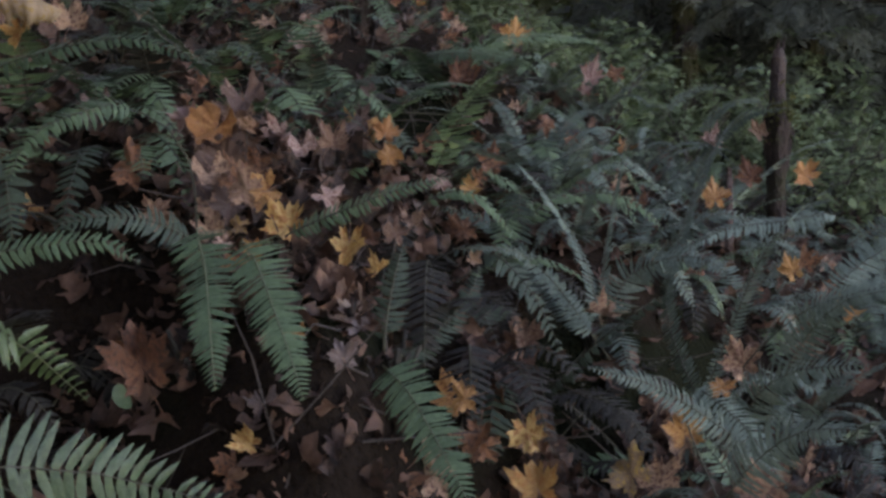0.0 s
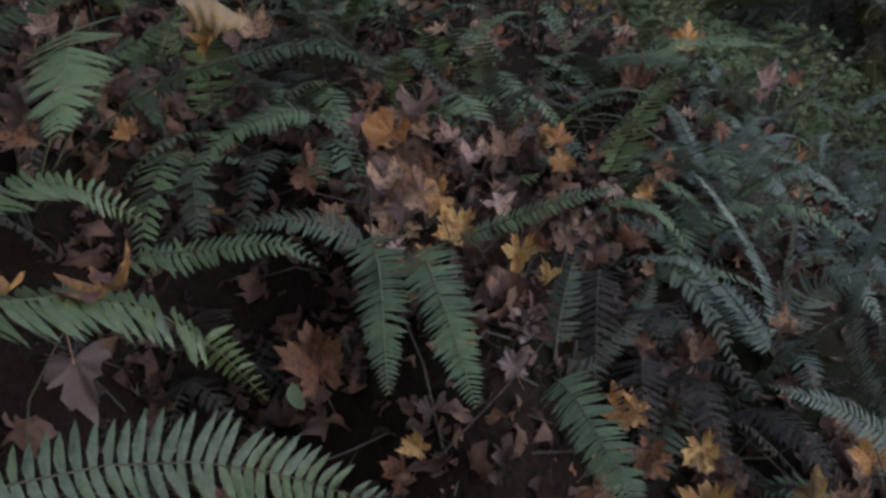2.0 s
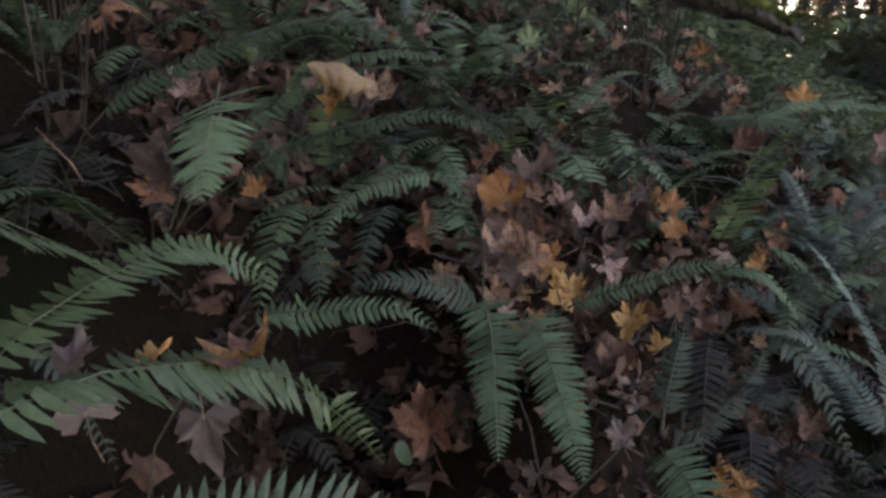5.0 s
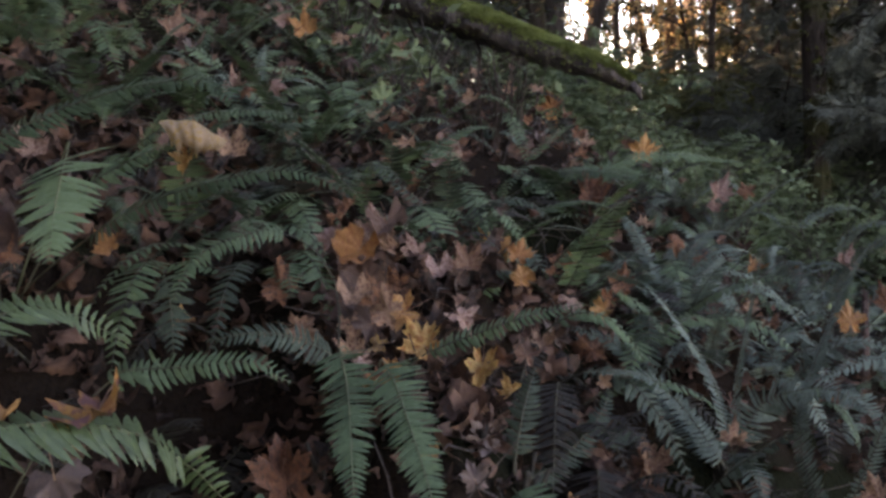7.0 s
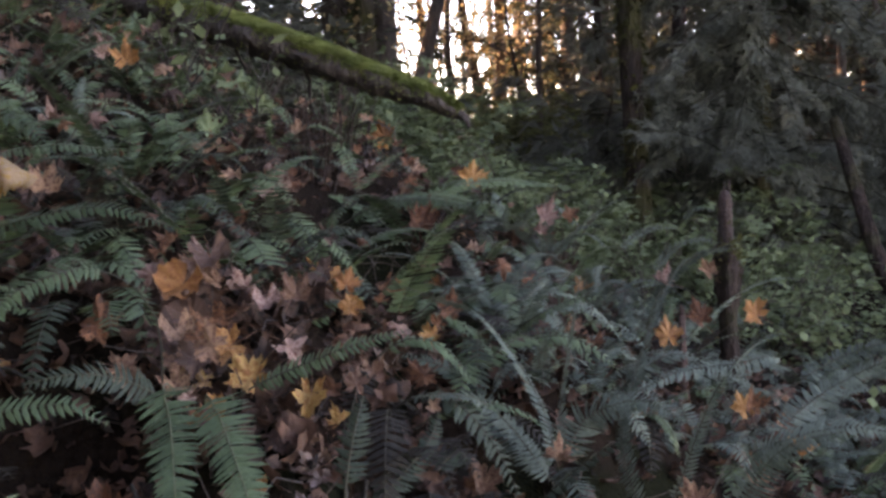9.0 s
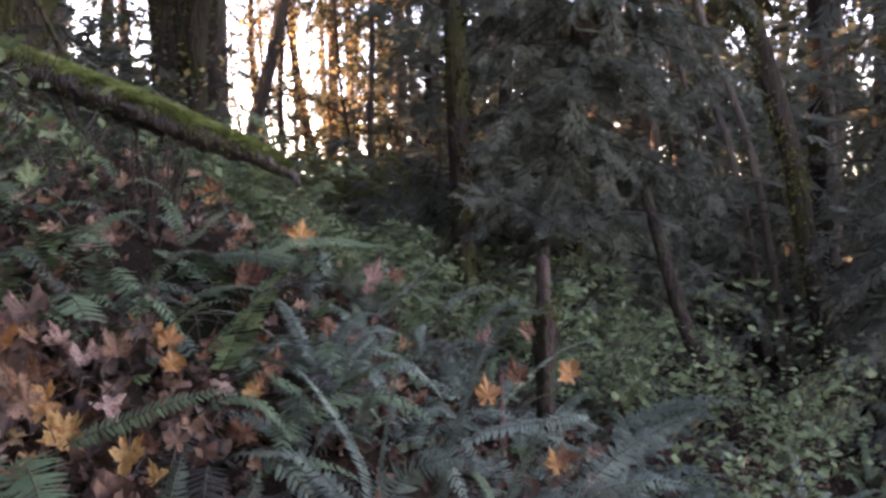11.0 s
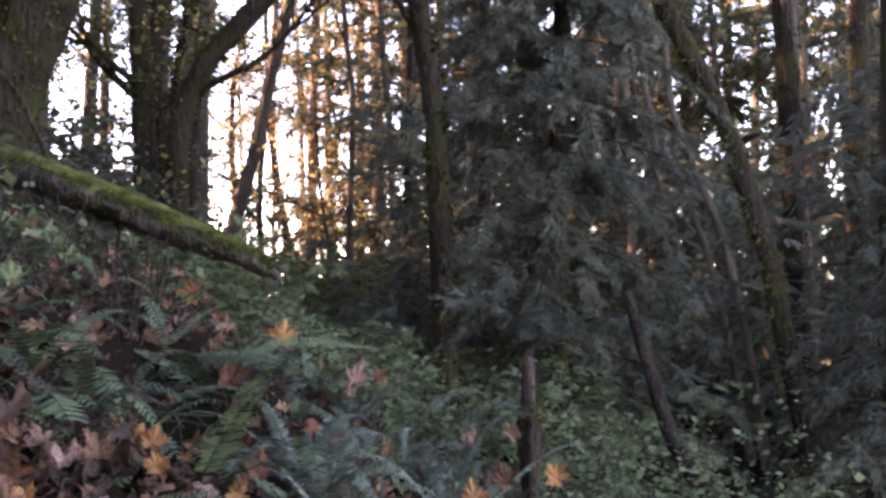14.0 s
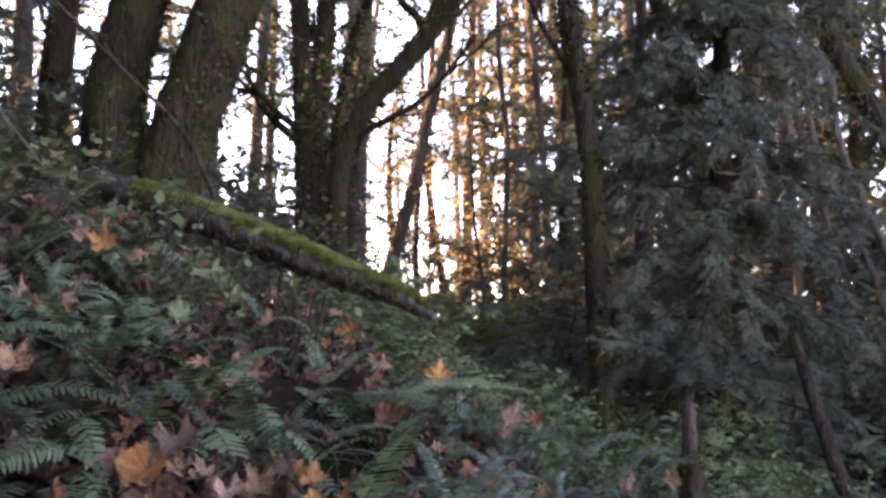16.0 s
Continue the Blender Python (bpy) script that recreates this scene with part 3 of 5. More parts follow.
leafy_tree([(0.741, 24.513, 2.645), (0.579, 24.386, 4.231), (0.546, 24.151, 5.800), (0.654, 23.935, 6.830)], (0.086, 0.066), label='thin dark broken trunk in the bright gap', limbs=3, limb_from=.3, top=7.0, leaves=M_AUTUMN, per=5)
leafy_tree([(1.533, 7.366, 0.758), (1.502, 7.402, 1.388), (1.462, 7.367, 2.187), (1.420, 7.395, 2.883), (1.342, 7.419, 3.383), (1.252, 7.389, 3.957)], (0.085, 0.076), label='dark slender trunk rising in a slow curve', mat=M_BARK_DARK, limbs=3, top=10.0, leaves=M_TREELEAF)
leafy_tree([(4.407, 7.851, 1.621), (4.326, 7.886, 1.948), (4.098, 7.933, 2.698), (3.810, 7.967, 3.304), (3.568, 8.054, 3.813), (3.476, 8.011, 4.078)], (0.088, 0.083), label='dark leaning trunk with moss on its upper side', mat=M_BARK_DARK, limbs=3, top=9.0, leaves=M_TREELEAF)
leafy_tree([(2.595, 5.528, 0.231), (2.516, 5.796, 0.543), (2.461, 5.910, 0.835), (2.453, 6.116, 1.134), (2.453, 6.319, 1.416)], (0.055, 0.035), label='dark leaning dead trunk low in the thicket', mat=M_DEAD, limbs=0, top=1.0, leaves=None)
leafy_tree([(6.318, 10.397, 1.743), (6.189, 10.348, 3.113), (6.082, 10.226, 4.023), (5.960, 10.079, 4.782)], (0.119, 0.112), label='straight brown trunk among conifers', mat=M_BARK, limbs=3, top=14.0, leaves=M_TREELEAF)
leafy_tree([(5.569, 7.893, 0.408), (5.594, 7.937, 1.350), (5.583, 7.855, 2.586), (5.480, 7.687, 3.673)], (0.106, 0.095), label='straight brownish trunk among conifers', mat=M_BARK_DARK, limbs=3, top=14.0, leaves=M_TREELEAF)
leafy_tree([(6.668, 8.648, 1.513), (6.593, 8.644, 2.449), (6.422, 8.639, 3.263), (6.253, 8.591, 3.951)], (0.119, 0.101), label='dark trunk among conifers', mat=M_BARK_DARK, limbs=3, top=14.0, leaves=M_TREELEAF)
leafy_tree([(6.280, 10.421, 1.524), (6.218, 10.389, 2.605), (6.120, 10.299, 3.538), (6.003, 10.176, 4.318)], (0.139, 0.119), label='straight dark trunk among conifers', mat=M_BARK_DARK, limbs=3, top=14.0, leaves=M_TREELEAF)
leafy_tree([(5.047, 9.720, 0.926), (4.806, 9.839, 2.036), (4.323, 10.013, 3.339), (4.170, 9.874, 4.169)], (0.039, 0.031), label='thin bare stem in the shaded thicket', limbs=4, limb_from=.4, limb_len=1.3, top=9.0, mat=M_BARK, leaves=M_TREELEAF, per=7, name='thin_tree', group='thin trees')
leafy_tree([(4.896, 9.107, 0.954), (4.690, 9.211, 2.000), (4.271, 9.377, 3.219), (4.126, 9.249, 4.001)], (0.042, 0.034), label='thin bare stem in the shaded thicket', limbs=4, limb_from=.4, limb_len=1.3, top=9.0, mat=M_BARK, leaves=M_TREELEAF, per=7, name='thin_tree', group='thin trees')
leafy_tree([(5.465, 10.879, 0.870), (5.137, 11.149, 2.211), (4.701, 11.157, 3.566), (4.532, 11.001, 4.490)], (0.033, 0.026), label='thin bare stem in the shaded thicket', limbs=4, limb_from=.4, limb_len=1.3, top=9.0, mat=M_BARK, leaves=M_TREELEAF, per=7, name='thin_tree', group='thin trees')
leafy_tree([(6.608, 11.637, 0.828), (6.430, 11.727, 2.174), (6.089, 11.726, 3.646), (5.894, 11.590, 4.654)], (0.040, 0.032), label='thin bare stem in the shaded thicket', limbs=4, limb_from=.4, limb_len=1.3, top=9.0, mat=M_BARK, leaves=M_TREELEAF, per=7, name='thin_tree', group='thin trees')
leafy_tree([(7.762, 12.355, 0.787), (7.737, 12.358, 2.236), (7.616, 12.227, 3.809), (7.400, 12.099, 4.892)], (0.055, 0.044), label='thin bare stem in the shaded thicket', limbs=4, limb_from=.4, limb_len=1.3, top=9.0, mat=M_BARK, leaves=M_TREELEAF, per=7, name='thin_tree', group='thin trees')
leafy_tree([(5.757, 13.578, 0.897), (5.690, 13.570, 2.395), (5.527, 13.411, 4.019), (5.326, 13.222, 5.128)], (0.063, 0.051), label='thin bare stem in the shaded thicket', limbs=4, limb_from=.4, limb_len=1.3, top=9.0, mat=M_BARK, leaves=M_TREELEAF, per=7, name='thin_tree', group='thin trees')
leafy_tree([(3.034, 16.960, 0.829), (2.955, 16.934, 2.590), (2.803, 16.708, 4.492), (2.620, 16.438, 5.784)], (0.069, 0.055), label='thin bare stem in the shaded thicket', limbs=4, limb_from=.4, limb_len=1.3, top=9.0, mat=M_BARK, leaves=M_TREELEAF, per=7, name='thin_tree', group='thin trees')
leafy_tree([(1.880, 14.678, 0.903), (1.891, 14.643, 2.404), (1.884, 14.429, 4.029), (1.736, 14.195, 5.133)], (0.052, 0.041), label='thin bare stem in the shaded thicket', limbs=4, limb_from=.4, limb_len=1.3, top=9.0, mat=M_BARK, leaves=M_TREELEAF, per=7, name='thin_tree', group='thin trees')
leafy_tree([(2.992, 9.137, 1.600), (2.818, 9.043, 2.897), (2.575, 8.987, 3.795), (2.388, 8.944, 4.493)], (0.10, 0.085), label='dark trunk leaning beside the feathery conifer', mat=M_BARK_DARK, limbs=3, top=11.0, leaves=M_TREELEAF)
leafy_tree([(6.651, 15.952, 1.749), (6.620, 15.931, 3.788), (6.563, 15.928, 5.086), (6.543, 15.923, 5.827)], (0.13, 0.11), label='straight reddish trunk behind the shaded conifer', mat=M_BARK_SUNLIT, limbs=3, top=14.0, leaves=M_AUTUMN, per=8)

LOG_LINE = [(0.131, 5.250, 1.512), (-0.026, 5.306, 1.596), (-0.309, 5.454, 1.711), (-0.609, 5.634, 1.843), (-0.930, 5.843, 1.971), (-1.286, 6.131, 2.110), (-1.575, 6.369, 2.210), (-1.936, 6.686, 2.292)]
POST_TOP, POST_LOW, POST_MOSS = (1.134, 4.317, 1.140), (1.099, 4.178, 0.469), (1.120, 4.224, 0.889)
STICK_TOP, STICK_LOW = (0.817, 3.837, 0.723), (0.798, 3.754, 0.555)
# conifers, from the thicket outwards: x, y, height, trunk, reach, boughs, lowest bough, sprays a metre
NEEDLES = "shaded conifer with drooping feathery boughs"
for x, y, tall, r0, reach, n, low, per in (
        (2.47, 7.62, 11.0, 0.10, 1.0, 340, 0.3, 28), (4.75, 6.7, 2.4, 0.05, 1.3, 60, 0.1, 14), (5.6, 7.6, 3.2, 0.06, 1.3, 66, 0.1, 14), (1.75, 9.8, 1.3, 0.04, 0.8, 34, 0.1, 14),
        (2.0, 8.9, 1.7, 0.04, 0.8, 44, 0.1, 15), (6.6, 9.0, 4.4, 0.09, 1.7, 66, 0.2, 11),
        (4.8, 10.6, 1.6, 0.05, 1.2, 40, 0.1, 11), (3.0, 11.6, 12.0, 0.10, 1.5, 70, 0.6, 9), (7.6, 11.2, 14.0, 0.16, 2.0, 80, 0.5, 9), (2.6, 14.0, 9.0, 0.07, 1.1, 50, 0.5, 9)):
    z = float(height(x, y)) - 0.05
    conifer((x, y, z), (x + 0.1, y, z + tall), r0, reach, n, label=NEEDLES, low=low, per=per, twig=0.27 if per > 20 else 0.3, bark=M_BARK_DARK)

# unseen conifers added beside and behind the path to block sun and sky
side = conifer((0, 0, -0.3), (0.1, 0, 11), 0.16, 2.6, 90, label="broad dark conifer added out of view to shade the slope", low=0.9, per=6, twig=0.5, group="side conifers", kinds=COARSE_SPRAYS)
first_side = True
for x, y, s in ((-4.3, 0.8, 1.0), (-5.0, 3.6, 1.1), (-2.9, -2.6, 1.0), (-0.2, -3.6, 1.0), (2.6, -3.2, 0.9), (-5.4, 6.4, 1.1), (-6.2, 1.8, 1.1), (-5.0, -2.0, 1.0),
                (-7.6, 4.6, 1.2), (-8.2, 7.2, 1.2), (-7.0, 9.4, 1.1), (-9.4, 10.0, 1.3), (-8.6, 2.6, 1.2), (-10.5, 5.8, 1.3), (-5.8, 9.4, 1.0), (-7.2, 11.6, 1.1), (-8.4, 13.8, 1.2), (-9.8, 12.2, 1.3), (-9.4, 15.4, 1.2), (-11.5, 14.2, 1.3), (7.6, 5.0, 1.1), (9.0, 6.6, 1.2)):
    m = pose(x, y, float(height(x, y)), 0, 0, 57 * x) @ Matrix.Scale(s, 4)
    if first_side:
        side.matrix_basis, first_side = m, False
    else:
        copy_thing(side, m)

# high-boughed conifers outside the view, added to darken the left ferns
high = conifer((0, 0, -0.3), (0.1, 0, 12), 0.17, 2.4, 90, label="broad dark conifer added out of view to shade the left ferns", low=3.2, per=6, twig=0.5, group="side conifers", droop=0.2, kinds=COARSE_SPRAYS)
high.matrix_basis = pose(-2.9, 1.5, float(height(-2.9, 1.5)), 0, 0, 40)
for x, y in ((-2.9, 3.2), (-2.4, -0.4), (-2.6, 2.35), (-2.3, 0.8)):
    copy_thing(high, pose(x, y, float(height(x, y)), 0, 0, 70 * x))


# far trees, four kinds, repeated over the distance
def far_kinds():
    a = conifer((0, 0, -0.2), (0.2, 0, 17), 0.16, 2.9, 72, "far_conifer", "tall dark conifer farther off in the woods", 0.4, M_CONIFER_FAR, 0.6, 4.5, droop=0.3, group="far conifers", kinds=COARSE_SPRAYS, flat=0.5)
    b = leafy_tree([(0, 0, 0.0), (0.1, 0, 3), (0.0, 0.1, 6)], (0.10, 0.07), "far_maple", "slender far tree with thin yellowing leaves", M_BARK, 11, 14.0, M_AUTUMN, 0.09, 10, "far broadleaf trees", 0.12, 2.4)
    c = leafy_tree([(0, 0, 0.0), (-0.15, 0, 3), (0.1, 0.1, 6)], (0.09, 0.06), "far_alder", "slender far tree with sparse green leaves", M_BARK, 11, 15.0, M_TREELEAF, 0.09, 22, "far broadleaf trees", 0.12, 2.4)
    d = conifer((0, 0, -0.2), (-0.2, 0, 18), 0.15, 2.3, 48, "far_conifer", "slender far conifer with thin level boughs", 0.8, M_CONIFER_FAR, 0.5, 3.6, droop=0.25, group="far conifers", kinds=COARSE_SPRAYS, flat=0.8)
    return a, b, c, d


KINDS = far_kinds()
r = np.random.default_rng(21)
first = [True] * 4


def far_tree(k, deg, dist, s):
    x, y = dist * math.sin(radians(deg)), dist * math.cos(radians(deg))
    m = pose(x, y, float(height(x, y)) - 0.1, 2.5 * r.normal(), 2.5 * r.normal(), 360 * r.random()) @ Matrix.Scale(s, 4)
    if first[k]:
        KINDS[k].matrix_basis, first[k] = m, False
    else:
        copy_thing(KINDS[k], m)


for i in range(17):                                       # thin woods on the rising side
    far_tree((3, 3, 3, 2, 3, 1)[i % 6], -27 + 25.5 * (i + 0.8 * r.random()) / 17, 18 + 22 * r.random(), 0.75 + 0.5 * r.random())
for deg, dist, k in ((-1.0, 34, 3), (2.2, 46, 3), (5.6, 40, 3), (7.0, 34, 3), (8.6, 27, 3)):
    far_tree(k, deg, dist, 0.7 + 0.4 * r.random())
for i in range(20):                                       # dense woods on the low side
    far_tree((0, 3, 0, 2, 3, 0, 1)[i % 7], 9 + 36 * (i + 0.8 * r.random()) / 20, 16 + 22 * r.random() ** 1.3, 0.75 + 0.5 * r.random())
for deg, dist in ((8.3, 26), (10.6, 20), (12.4, 25), (14.6, 19), (20.0, 24), (24.5, 20), (28.5, 23), (31.5, 19), (34.5, 22), (37.5, 18)):
    far_tree(0, deg, dist, 0.9)
for i in range(16):                                       # woods that shade the rising side, beyond the view
    far_tree(0, -62 + 30 * r.random(), 14 + 26 * r.random(), 0.9 + 0.4 * r.random())

# yellow saplings in the bright gap
for x, y, top in ((1.3, 19.0, 5.0), (1.9, 17.5, 4.5), (0.2, 23.0, 5.5), (0.8, 21.0, 5.0), (2.6, 20.0, 6.0), (1.7, 24.0, 6.5), (2.9, 23.5, 6.0), (7.5, 17.0, 7.0), (8.6, 19.0, 7.0)):
    z = float(height(x, y))
    leafy_tree([(x, y, z), (x + 0.1, y, z + 1.2), (x - 0.1, y, z + 2.6)], (0.035, 0.025), "young_maple", "slender young maple with glowing orange leaves", M_BARK, 8, z + top, M_AUTUMN, 0.09, 3, "young maples", 0.15, 1.6, 6)

# woods in the distance
b = Build()
n = 44
az = np.radians(-50 + 100 * r.random(n))
dist = 50 + 40 * r.random(n)
for a, d in zip(az, dist):
    x, y = d * math.sin(a), d * math.cos(a)
    z = float(height(x, y))
    lean = r.normal(size=2) * 1.7
    top = 9 + 9 * r.random()
    tube(b, [(x, y, z - 0.3), (x + lean[0], y + lean[1], z + top)], [0.16, 0.05], 5, 0, False)
tagged(part("distant_trunks", b, M_BARK), "many thin trunks of the distant woods", "woods", kind="stuff")
b = Build()
m = 1100
az = np.radians(-50 + 100 * r.random(m))
dist = 48 + 42 * r.random(m)
hz = 22 * r.random(m) ** 1.5
keep = ~((np.degrees(az) > -3) & (np.degrees(az) < 6) & (hz > 4) & (r.random(m) < 0.8)) & ~((np.degrees(az) > -1.2) & (np.degrees(az) < 1.8) & (hz > 5))
az, dist, hz = az[keep], dist[keep], hz[keep]
cx, cy = dist * np.sin(az), dist * np.cos(az)
cloud(b, np.stack([cx, cy, height(cx, cy) + hz], -1), 0.85, 110, 0.24, r, 0.45)
tagged(part("distant_foliage", b, M_CONIFER_FAR, smooth=False), "grey-green foliage of the distant woods", "woods", kind="stuff")

# shaded undergrowth between the trees
def bushes(build, kinds, centres, spread, per, size, r):
    """Clumps of arching sprays round the centres."""
    c = np.repeat(np.asarray(centres, float), per, 0)
    a = 6.28 * r.random(len(c))
    along = unit(np.stack([np.cos(a), np.sin(a), 0.15 + 0.35 * r.normal(size=len(c))], -1))
    hang_sprays(build, kinds, c + r.normal(size=c.shape) * spread * np.array([1, 1, 0.6]), along, size * (0.6 + 0.7 * r.random(len(c))), r)


b = Build()
m = 1250
az = np.radians(-32 + 78 * r.random(m))
dist = 9.5 + 26 * r.random(m) ** 1.2
hz = (0.2 + 2.9 * r.random(m) ** 1.4) * np.where(np.degrees(az) > 3, 1.2, 0.55)
hz = np.where(np.abs(np.degrees(az) + 7.5) < 4.0, 0.6 * hz, hz)
keep = ~((np.abs(np.degrees(az) - 2.5) < 6.0) & (hz > 0.6))
az, dist, hz = az[keep], dist[keep], hz[keep]
cx, cy = dist * np.sin(az), dist * np.cos(az)
bushes(b, COARSE_SPRAYS, np.stack([cx, cy, height(cx, cy) + hz], -1), 0.4, 9, 0.42, r)
m = 330
cx, cy = -0.55 + 3.3 * r.random(m), 6.0 + 3.8 * r.random(m)
g = height(cx, cy)
top = 1.02 + 0.3 * np.sin(2.3 * cx + 1.1 * cy) + 0.22 * np.sin(5.1 * cx - 3.3 * cy) - 0.1 * cx + np.where(cx < 0.3, 0.28, 0)
near = Build()
bushes(near, FINE_SPRAYS, np.stack([cx, cy, g + np.maximum(0.1, top - g) * r.random(m) ** 0.7], -1), 0.16, 7, 0.2, r)
r2 = np.random.default_rng(61)
m = 700
az = np.radians(-40 + 90 * r.random(m))
dist, hz = 24 + 20 * r.random(m), 6 * r.random(m) ** 1.3
hz = np.where(np.abs(np.degrees(az) + 7.5) < 4.0, 0.15 * hz, hz)        # low scrub where the sky shows beside the maples
keep = ~((np.abs(np.degrees(az) - 2.5) < 6.0) & (hz > 0.8))
az, dist, hz = az[keep], dist[keep], hz[keep]
cx, cy = dist * np.sin(az), dist * np.cos(az)
bushes(b, COARSE_SPRAYS, np.stack([cx, cy, height(cx, cy) + hz], -1), 0.8, 8, 0.6, r)
scrub = Build()
m = 120
az, dist = np.radians(-2.5 + 11 * r2.random(m)), 12.5 + 11 * r2.random(m)
cx, cy = dist * np.sin(az), dist * np.cos(az)
g = height(cx, cy)
top = 1.4 + 0.024 * dist + 0.16 * np.sin(1.7 * cx + 0.9 * cy)
bushes(scrub, COARSE_SPRAYS, np.stack([cx, cy, g + np.maximum(0.1, top - g) * r2.random(m) ** 0.6], -1), 0.3, 8, 0.36, r2)
tagged(part("undergrowth", scrub, M_TREELEAF, smooth=False), "pale yellow-green scrub below the bright gap", "undergrowth", kind="stuff")
tagged(part("undergrowth", near, M_GREENLEAF, smooth=False), "pale green undergrowth behind the ferns", "undergrowth", kind="stuff")
tagged(part("undergrowth", b, M_CONIFER, smooth=False), "shaded green undergrowth between the far trunks", "undergrowth", kind="stuff")

# ---- fallen mossy branch ----
def fallen_log():
    pts = LOG_LINE
    line = smooth_line(pts, 50)
    root = tagged(new("fallen_branch"), "thick fallen branch covered in bright green moss", "branch")
    b = Build()
    rad = np.interp(np.linspace(0, 1, 50), [0, 0.06, 0.25, 0.6, 1], [0.034, 0.058, 0.082, 0.1, 0.105])
    tube(b, line, rad, 14, 0.36)
    tube(b, [line[1], line[0] + (0.03, -0.02, -0.03), line[0] + (0.045, -0.04, -0.075)], [0.03, 0.022, 0.008], 7, 0.2)
    part("wood", b, M_BARK, root, "dark rotting wood with a snapped end")
    m = Build()
    r2 = np.random.default_rng(5)
    k = 24000
    i = (38 * r2.random(k) ** 1.15).astype(int)
    f = r2.random(k)[:, None]
    p = line[i] * (1 - f) + line[i + 1] * f
    t = unit(line[i + 1] - line[i])
    up = unit(np.array([0, 0, 1.0]) - t * t[:, 2:3])
    sd = np.cross(t, up)
    a = r2.normal(size=k) * 0.75
    nrm = up * np.cos(a)[:, None] + sd * np.sin(a)[:, None]
    root_at = p + nrm * (rad[i] * 0.97)[:, None]
    al = unit(nrm + r2.normal(size=(k, 3)) * 0.5)
    ac = unit(np.cross(al, r2.normal(size=(k, 3))))
    ln = 0.008 + 0.014 * r2.random(k)
    m.quads(diamonds(root_at, al, ac, ln, ln * 0.28))
    tube(m, line[:36] + np.array([0, 0, 1.0]) * (rad * 0.34)[:36, None], rad[:36] * np.interp(np.arange(36), [0, 26, 35], [0.8, 0.8, 0.55]), 14, 0.3)
    part("moss", m, M_MOSS, root, "bright yellow-green moss cushion", smooth=False)
    for k in (18, 27):
        t2 = Build()
        branching(t2, line[k], (0.2, -0.3, -0.9), 0.35, 0.012, r2, 1)
        part("twig", t2, M_TWIG, root)


fallen_log()


# ---- leaves sprouting from the maple clump ----
def sprouts(points, spread, per, mat, label, seed):
    r2 = np.random.default_rng(seed)
    lv, tw = Build(), Build()
    pts = np.asarray(points, float)
    cloud(lv, pts + r2.normal(size=pts.shape) * 0.08, spread, per, 0.085, r2, 0.8)
    for p in pts:
        for k in range(4):
            branching(tw, p, r2.normal(size=3) + (0, -0.4, 0.4), 0.5, 0.008, r2, 1)
    ob = tagged(part("sprouting_twigs", tw, M_TWIG), label, "branch", kind="stuff")
    tagged(part("foliage", lv, mat, ob, smooth=False), kind="stuff")


sprouts([(-0.928, 10.734, 3.367), (-0.729, 10.707, 3.484), (-0.519, 10.724, 3.083), (-0.977, 10.777, 2.905), (-0.628, 10.762, 2.737), (-0.467, 10.694, 3.372), (-0.797, 10.791, 2.562), (-1.084, 10.821, 2.501), (-0.878, 10.696, 3.770), (-1.097, 10.763, 3.192)], 0.2, 36, M_TREELEAF, "leafy green twigs sprouting from mossy maple stems", 4)
sprouts([(-0.450, 10.661, 2.555), (-1.054, 10.695, 2.776), (-1.281, 12.147, 3.689), (-0.157, 12.608, 3.051), (0.230, 14.056, 3.407), (-0.421, 10.528, 4.096), (-1.657, 13.147, 4.161), (-1.674, 13.226, 3.242)], 0.18, 45, M_AUTUMN, "brown-leaved twigs sprouting from mossy maple stems", 5)


# ---- broken post and stick ----
def snag(top, low, r0, name, label):
    line = to_ground([low, top])
    line = smooth_line(line, 14)
    root = tagged(new(name), label, "post")
    b = Build()
    tube(b, line, np.linspace(r0 * 1.1, r0 * 0.8, 14), 9, 0.28)
    for i in range(5):
        a = i * 1.3
        o = np.array(line[-1]) + np.array([math.cos(a), math.sin(a), 0]) * r0 * 0.45
        tube(b, [o - (0, 0, 0.03), o + (0, 0, 0.02 + 0.03 * rng.random())], [r0 * 0.4, 0.002], 4)
    part("wood", b, M_WOOD, root)
    return root


def broken_post():
    """A snapped young trunk: bare reddish wood above, a swollen knot, dark bark below."""
    line = smooth_line(to_ground([POST_LOW, POST_TOP]), 40)
    u = np.linspace(0, 1, 40)
    low = np.interp(POST_LOW[2] + 0.55 * (POST_TOP[2] - POST_LOW[2]), line[:, 2], u)
    root = tagged(new("broken_post"), "broken reddish-brown stump with dark peeling bark, upright among ferns", "post")
    k = int(low * 39)
    b = Build()
    tube(b, line[k:], np.interp(u[k:], [low, low + 0.1, 0.97, 1], [0.036, 0.033, 0.028, 0.016]), 10, 0.22)
    for i in range(4):
        a = i * 1.7
        o = line[-1] + np.array([math.cos(a), math.sin(a), 0]) * 0.012
        tube(b, [o - (0, 0, 0.04), o + (0.004 * i, 0, 0.01 + 0.012 * i)], [0.012, 0.002], 5)
    part("wood", b, M_WOOD, root, "bare weathered reddish wood")
    b = Build()
    n = k + 5
    tube(b, line[:n] + np.array([0.004, -0.004, 0]), np.interp(np.arange(n), [0, k - 7, k - 2, k + 1, k + 4], [0.040, 0.036, 0.052, 0.058, 0.036]), 11, 0.34)
    part("bark", b, M_DEAD, root, "dark peeling bark with a swollen knot")
    return root


